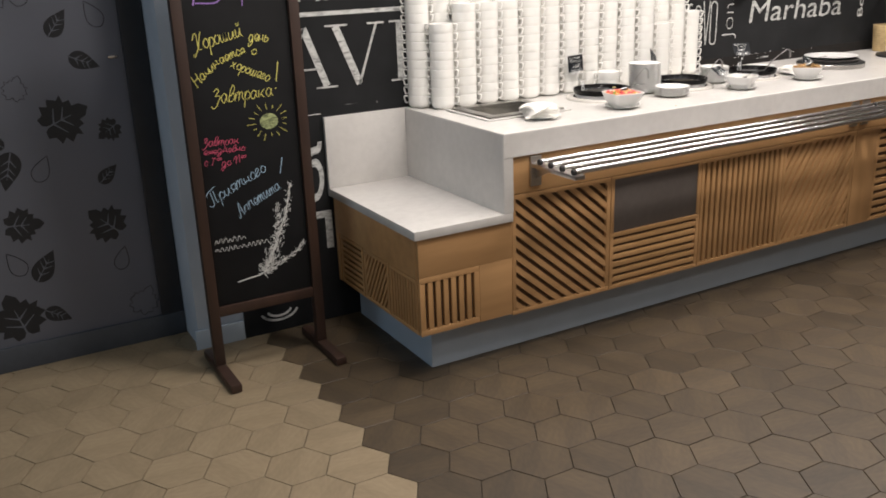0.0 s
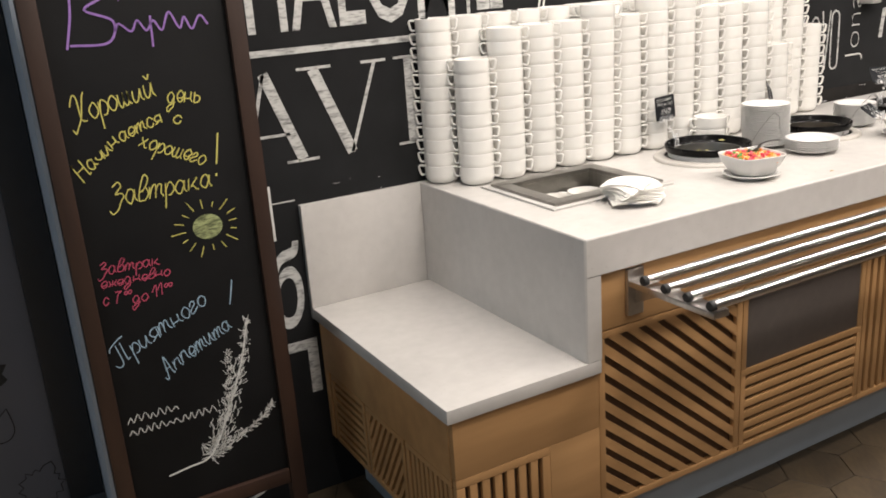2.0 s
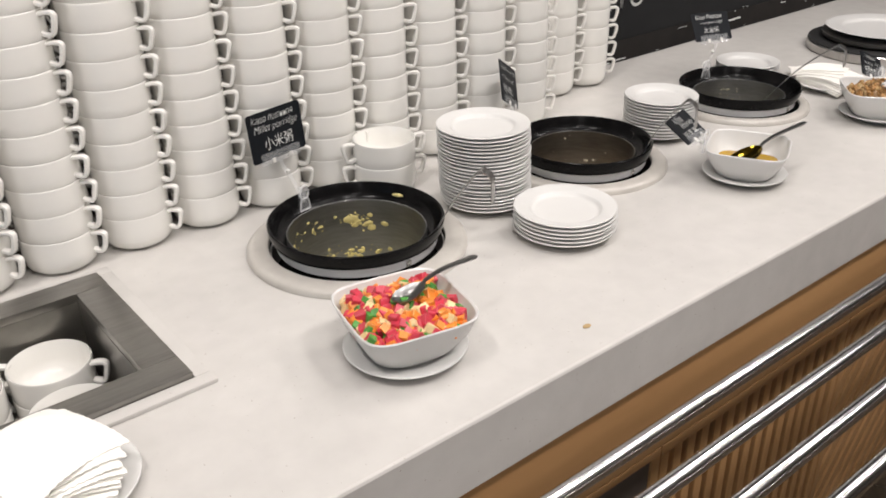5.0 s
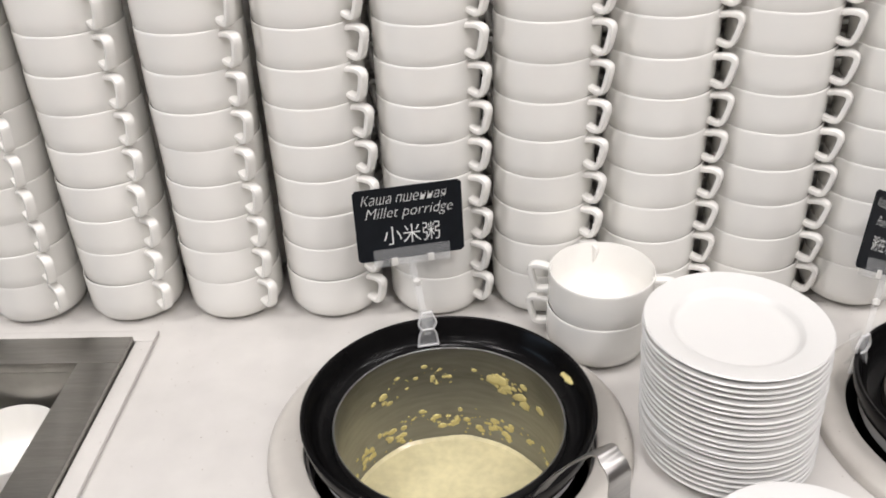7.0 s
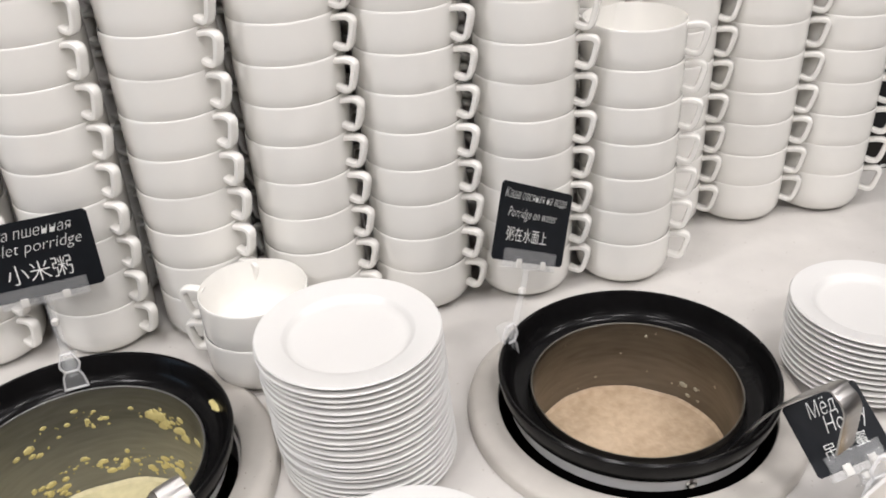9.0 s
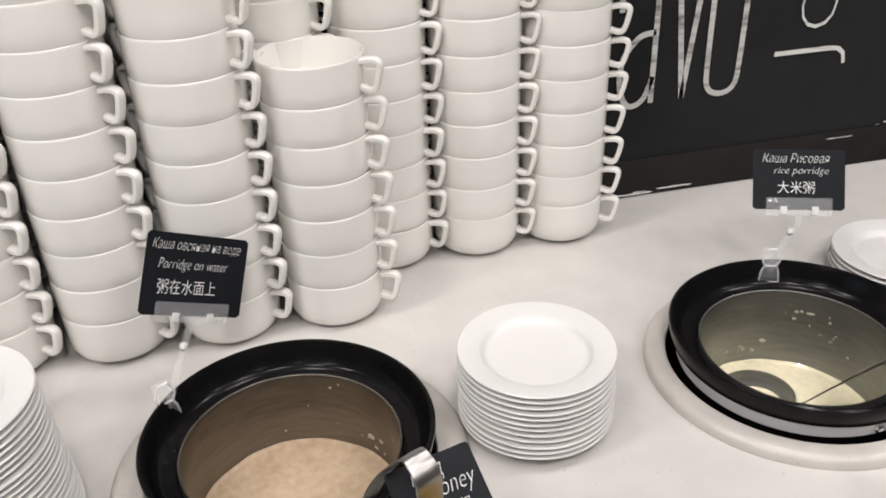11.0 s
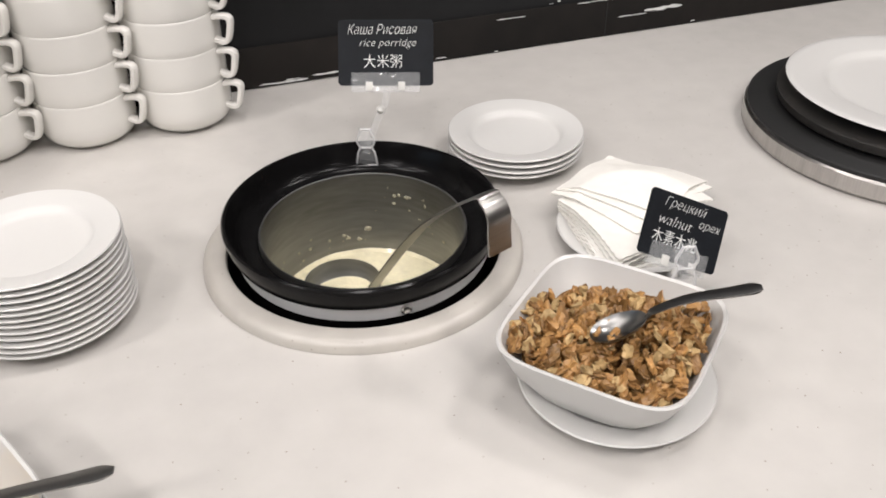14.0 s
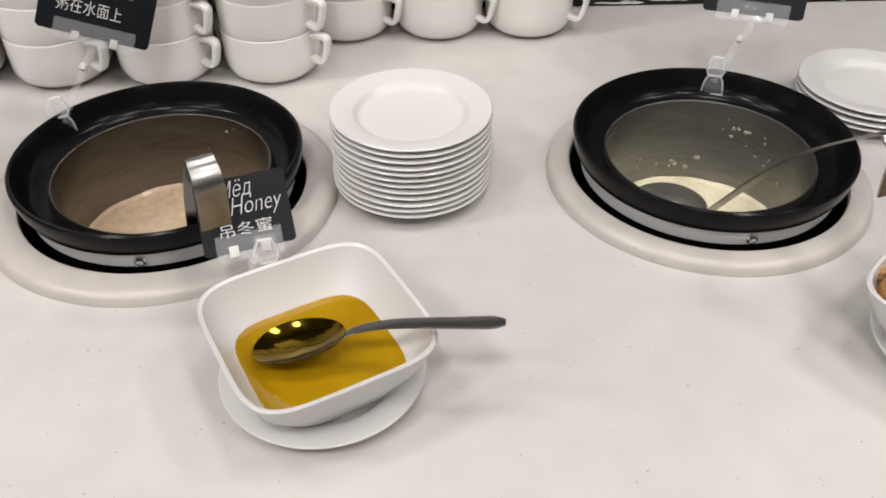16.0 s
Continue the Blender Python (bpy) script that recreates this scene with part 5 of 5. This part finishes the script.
for o in [o for o in bpy.data.objects if o.name.startswith("orange")]:
    tagged(o, "whole ripe orange in the clear tub", "orange", "oranges in the tub")
tagged(part("pillar", box(3.34, 3.375, WALL - 0.075, WALL - 0.04, TOP + 0.0002, 2.7995, 0.004), STEEL), "slim steel post standing on the worktop", "post")
# a crumb on the worktop
tagged(part("crumb", lathe([(0.0, 0.0002), (0.006, 0.0004), (0.0065, 0.0012), (0.0, 0.0016)], 9), NUTPALE, m=Matrix.Translation((0.886, 0.047, TOP)) @ Matrix.Diagonal((1, 0.6, 1, 1))), "small pale crumb on the worktop", "crumb")

# ---- standing chalkboard ----
YB = 0.535
a_board = empty("standing_chalkboard", pose(0, YB, 0), "tall dark-wood framed chalkboard covered with coloured writing", "chalkboard")
L0, L1, R0, R1 = -1.003, -0.964, -0.580, -0.541
part("upright", box(L0, L1, -0.018, 0.018, 0.035, 1.80, 0.003), WALNUTFRAME, a_board)
part("upright", box(R0, R1, -0.018, 0.018, 0.035, 1.80, 0.003), WALNUTFRAME, a_board)
part("crossbar", box(L1 + 0.0005, R0 - 0.0005, -0.016, 0.016, 0.232, 0.271, 0.003), WALNUTFRAME, a_board)
part("crossbar", box(L1 + 0.0005, R0 - 0.0005, -0.016, 0.016, 1.76, 1.80, 0.003), WALNUTFRAME, a_board)
for a, b in ((L0, L1), (R0, R1)):
    part("foot", box(a - 0.002, b + 0.002, -0.215, 0.17, 0.0, 0.0345, 0.008), WALNUTFRAME, a_board)
    part("brace", box(a + 0.01, b - 0.01, 0.0185, 0.035, 0.035, 0.16, 0.003), WALNUTFRAME, a_board)
sheet = part("writing_panel", box(L1 + 0.0005, R0 - 0.0005, -0.004, 0.006, 0.2715, 1.7595, 0.0005), SLATE, a_board, "black writing panel")
YC = -0.0052


def scrawl(x0, x1, z, h, mat, seed, width=0.004, slope=0.0):
    """Handwriting that cannot be lettered: a looping chalk line."""
    rnd = random.Random(seed)
    n = max(6, int((x1 - x0) / (h * 0.42)))
    pts = []
    for k in range(n + 1):
        x = x0 + (x1 - x0) * k / n
        pts.append((x + rnd.uniform(-0.1, 0.1) * h, z + slope * (x - x0) + (h * rnd.uniform(0.55, 1.0) if k % 2 else h * rnd.uniform(0, 0.2))))
    stroke(pts, width, YC, mat, sheet)


def hand(body, mat, x0, x1, z0, z1, turn=0.0, heavy=-0.013):
    letters(body, mat, sheet, x0, x1, z0, z1, YC, "chalk_writing", turn=turn, shear=0.25, heavy=heavy)


# joined-up chalk letters: pen strokes on a grid, x then y for each point, baseline at 3, small letters up to 6
PEN = {"о": "26 15 14 23 33 44 45 36 26", "р": "16 13 10/14 26 36 45 44 33 23", "ш": "16 14 23 34 36/36 34 43 54 56/56 54 63", "и": "16 14 23 34 46/46 44 53", "й": "16 14 23 34 46/46 44 53/28 37 48",
       "д": "45 36 26 15 14 23 33 45/45 42 31 20 11 22 53", "е": "14 34 45 36 26 15 14 23 33 44", "н": "16 13/46 44 53/14 44", "ь": "16 13 23 33 44 35 15", "а": "45 36 26 15 14 23 33 45/46 44 53",
       "ч": "16 15 24 34 45/46 43", "т": "13 16/14 26 36 33/34 46 56 54 63", "с": "45 36 26 15 14 23 33 44", "х": "16 25 34 43 53/46 35 24 13", "г": "15 26 36 35 14 13 23 44", "в": "13 15 28 39 48 36 15/25 36 45 44 33 13",
       "к": "16 13/46 24 34 43 53/13 14", "я": "46 43/46 26 15 24 44/34 13", "п": "13 16/14 26 36 46 44 53", "ж": "16 24 13/33 36/56 44 53/24 44", "Х": "17 28 39 48 44 53 63/79 68 44 22 11 02", "Н": "18 19 13 12/59 53 63/16 56",
       "З": "18 39 48 37 26 46 55 44 32 11 02", "П": "07 18 59 79/38 33 22 12 03/58 53 63", "А": "03 12 23 49 53 63/25 55", "7": "18 58 37 23", "1": "16 39 33", "0": "26 14 23 33 45 36 26"}


def script(body, a, b, tall, mat, width=0.0032):
    """One word in pen strokes along the line from a to b; tall is the height of its small letters."""
    rnd = random.Random(len(body) * 31 + int(tall * 1e5))
    spots, pen = [], 0.0
    for ch in body:
        runs = [[(int(q[0]), int(q[1])) for q in run.split()] for run in PEN.get(ch, "").split("/") if run]
        spots.append((pen, runs))
        pen += (max(q[0] for run in runs for q in run) - 0.3) if runs else 3
    d = Vector((b[0] - a[0], b[1] - a[1]))
    u = d / pen
    v = Vector((-d.y, d.x)).normalized() * tall / 3
    lines = []
    for px, runs in spots:
        lift, grow = rnd.uniform(-0.25, 0.25), rnd.uniform(0.92, 1.10)
        for run in runs:
            pts = []
            for gx, gy in run:
                g = (gy - 3) * grow
                pts.append(Vector(a) + u * (px + gx - 0.5 + 0.22 * g) + v * (g + lift) + Vector((rnd.uniform(-1, 1), rnd.uniform(-1, 1))) * tall * 0.03)
            lines.append(sweep(spline([(q.x, YC, q.y) for q in pts], 5), width / 2, 0.0004, up=(0, -1, 0), seg=4))
    part("chalk_writing", join(*lines), mat, sheet)


# restaurant's name stands as purple loops
stroke([(-0.922, 1.385), (-0.905, 1.45), (-0.892, 1.515), (-0.845, 1.53), (-0.830, 1.49), (-0.875, 1.462), (-0.822, 1.435), (-0.838, 1.392), (-0.915, 1.392)], 0.007, YC, CHALKPURPLE, sheet)
scrawl(-0.825, -0.622, 1.405, 0.040, CHALKPURPLE, 2, 0.006)
stroke([(-0.745, 1.44), (-0.748, 1.375)], 0.006, YC, CHALKPURPLE, sheet)
hand("ресторан", CHALKPURPLE, -0.805, -0.645, 1.475, 1.512)
script("Хороший", (-0.939, 1.229), (-0.758, 1.270), 0.0271, CHALKYELLOW, 0.0037)
script("день", (-0.740, 1.254), (-0.666, 1.244), 0.0230, CHALKYELLOW, 0.0037)
script("Начин", (-0.943, 1.108), (-0.851, 1.181), 0.0184, CHALKYELLOW, 0.0037)
script("ается", (-0.851, 1.181), (-0.756, 1.212), 0.0186, CHALKYELLOW, 0.0037)
script("с", (-0.735, 1.207), (-0.714, 1.205), 0.0172, CHALKYELLOW, 0.0037)
script("хорошего", (-0.817, 1.169), (-0.680, 1.102), 0.0212, CHALKYELLOW, 0.0037)
script("Завтрака", (-0.894, 1.044), (-0.667, 1.050), 0.0269, CHALKYELLOW, 0.0037)
script("Завтрак", (-0.948, 0.892), (-0.813, 0.891), 0.0158, CHALKPINK, 0.0032)
script("ежедневно", (-0.949, 0.864), (-0.795, 0.861), 0.0131, CHALKPINK, 0.0032)
script("с 7", (-0.951, 0.821), (-0.910, 0.820), 0.0155, CHALKPINK, 0.0032)
script("до", (-0.889, 0.812), (-0.853, 0.812), 0.0151, CHALKPINK, 0.0032)
script("11", (-0.845, 0.814), (-0.819, 0.818), 0.0142, CHALKPINK, 0.0032)
script("00", (-0.903, 0.836), (-0.885, 0.838), 0.0073, CHALKPINK, 0.0032)
script("00", (-0.814, 0.833), (-0.794, 0.834), 0.0077, CHALKPINK, 0.0032)
script("Приятного", (-0.945, 0.672), (-0.721, 0.771), 0.0253, CHALKBLUE, 0.0034)
script("Аппетита", (-0.845, 0.614), (-0.671, 0.696), 0.0241, CHALKBLUE, 0.0034)
stroke([(-0.637, 1.17), (-0.650, 1.10)], 0.005, YC, CHALKYELLOW, sheet)
stroke([(-0.653, 1.078), (-0.6545, 1.072)], 0.006, YC, CHALKYELLOW, sheet)
stroke([(-0.655, 0.815), (-0.668, 0.755)], 0.004, YC, CHALKBLUE, sheet)
for z0, x1 in ((0.520, -0.828), (0.487, -0.740)):
    scrawl(-0.950, x1, z0, 0.020, CHALKFINE, int(z0 * 1000), 0.0026)
# sun
part("chalk_drawing", ([(-0.692 + 0.035 * math.cos(t), YC, 0.957 + 0.030 * math.sin(t)) for t in np.linspace(0, 6.283, 28)[:-1]], [tuple(range(27))]), chalk("dull_yellow_chalk", (0.36, 0.40, 0.19), cut=0.5, scale=120), sheet, "chalk sun", smooth=False)
for k in range(16):
    t = 2 * math.pi * k / 16 + 0.1
    ra, rb = 0.052 + 0.004 * (k % 2), 0.070 + 0.016 * (k % 3) * 0.5
    stroke([(-0.692 + ra * math.cos(t), 0.957 + 0.85 * ra * math.sin(t)), (-0.692 + rb * math.cos(t), 0.957 + 0.85 * rb * math.sin(t))], 0.0026, YC, CHALKYELLOW, sheet, n=2)
# lavender sprig
stem = [(-0.878, 0.355), (-0.83, 0.362), (-0.775, 0.372), (-0.735, 0.43), (-0.690, 0.53), (-0.655, 0.62), (-0.632, 0.71)]
stroke(stem, 0.006, YC, CHALKFINE, sheet)
rnd = random.Random(9)
line = spline([(a, 0, b) for a, b in stem], 8)
ticks = []
SPRIGS = [([(-0.770, 0.372), (-0.725, 0.44), (-0.690, 0.53), (-0.655, 0.62), (-0.632, 0.715)], 230, 0.013), ([(-0.765, 0.38), (-0.725, 0.46), (-0.700, 0.55), (-0.690, 0.645)], 130, 0.010), ([(-0.77, 0.37), (-0.70, 0.40), (-0.640, 0.43), (-0.600, 0.465)], 110, 0.008)]
for pts, count, wide in SPRIGS:
    line = spline([(a, 0, b) for a, b in pts], 10)
    for k in range(count):
        w = rnd.random()
        q = line[int(w * (len(line) - 1))]
        thin = wide * (1.25 - w)
        a = math.atan2(pts[-1][1] - pts[0][1], pts[-1][0] - pts[0][0]) + rnd.gauss(0, 0.75)
        ln = rnd.uniform(0.008, 0.024) * (1.15 - 0.5 * w)
        x0, z0 = q.x + rnd.gauss(0, thin), q.z + rnd.gauss(0, thin * 0.6)
        ticks.append(sweep([Vector((x0, YC, z0)), Vector((x0 + ln * math.cos(a), YC, z0 + ln * math.sin(a)))], rnd.uniform(0.0008, 0.0017), 0.0003, up=(0, -1, 0), seg=4))
part("chalk_drawing", join(*ticks), CHALKFINE, sheet, "white chalk lavender sprig")

# ---- floor tiles ----
S = 0.111
GAP = 0.0016


def hexagon(rise):
    vs = []
    for r, z in ((S - GAP, -0.0058), (S - GAP, -0.0008), (S - GAP - 0.0012, 0.0)):
        vs += [(r * math.cos(radians(60 * k)), r * math.sin(radians(60 * k)), z) for k in range(6)]
    fs = [tuple(range(12, 18))]
    for a in (0, 6):
        fs += [(a + k, a + (k + 1) % 6, a + 6 + (k + 1) % 6, a + 6 + k) for k in range(6)]
    return vs, fs


light_mesh, dark_mesh = mesh("floor_tile", hexagon(0), TILELIGHT, False), mesh("floor_tile", hexagon(0), TILEDARK, False)
rest = {0: [], 1: []}
random.seed(21)
for i in range(-19, 44):
    for j in range(-24, 8):
        x = -0.690 - S + 1.5 * S * i
        y = 0.022 + math.sqrt(3) * S * (j + (0.5 if i % 2 else 0))
        if y > 1.1 or x < -3.95 or x > 6.4:
            continue
        dark = i > 0
        near = (-2.0 < x < 2.9 and -1.5 < y < 1.05 and not (x > -0.15 and y > 0.2)) if dark else (x > -2.6 and y > -1.0)
        if near:
            part("floor_tile", dark_mesh if dark else light_mesh, None, floor, m=pose(x, y, random.uniform(-0.0006, 0.0004), random.uniform(-0.15, 0.15), random.uniform(-0.15, 0.15), 60 * random.randint(0, 5)))
        else:
            rest[int(dark)].append((x, y))
for dark, spots in rest.items():
    base = hexagon(0)
    part("floor_tiles", join(*[moved(base, Matrix.Translation((x, y, random.uniform(-0.0006, 0.0003)))) for x, y in spots]), TILEDARK if dark else TILELIGHT, floor, smooth=False)["kind"] = "stuff"
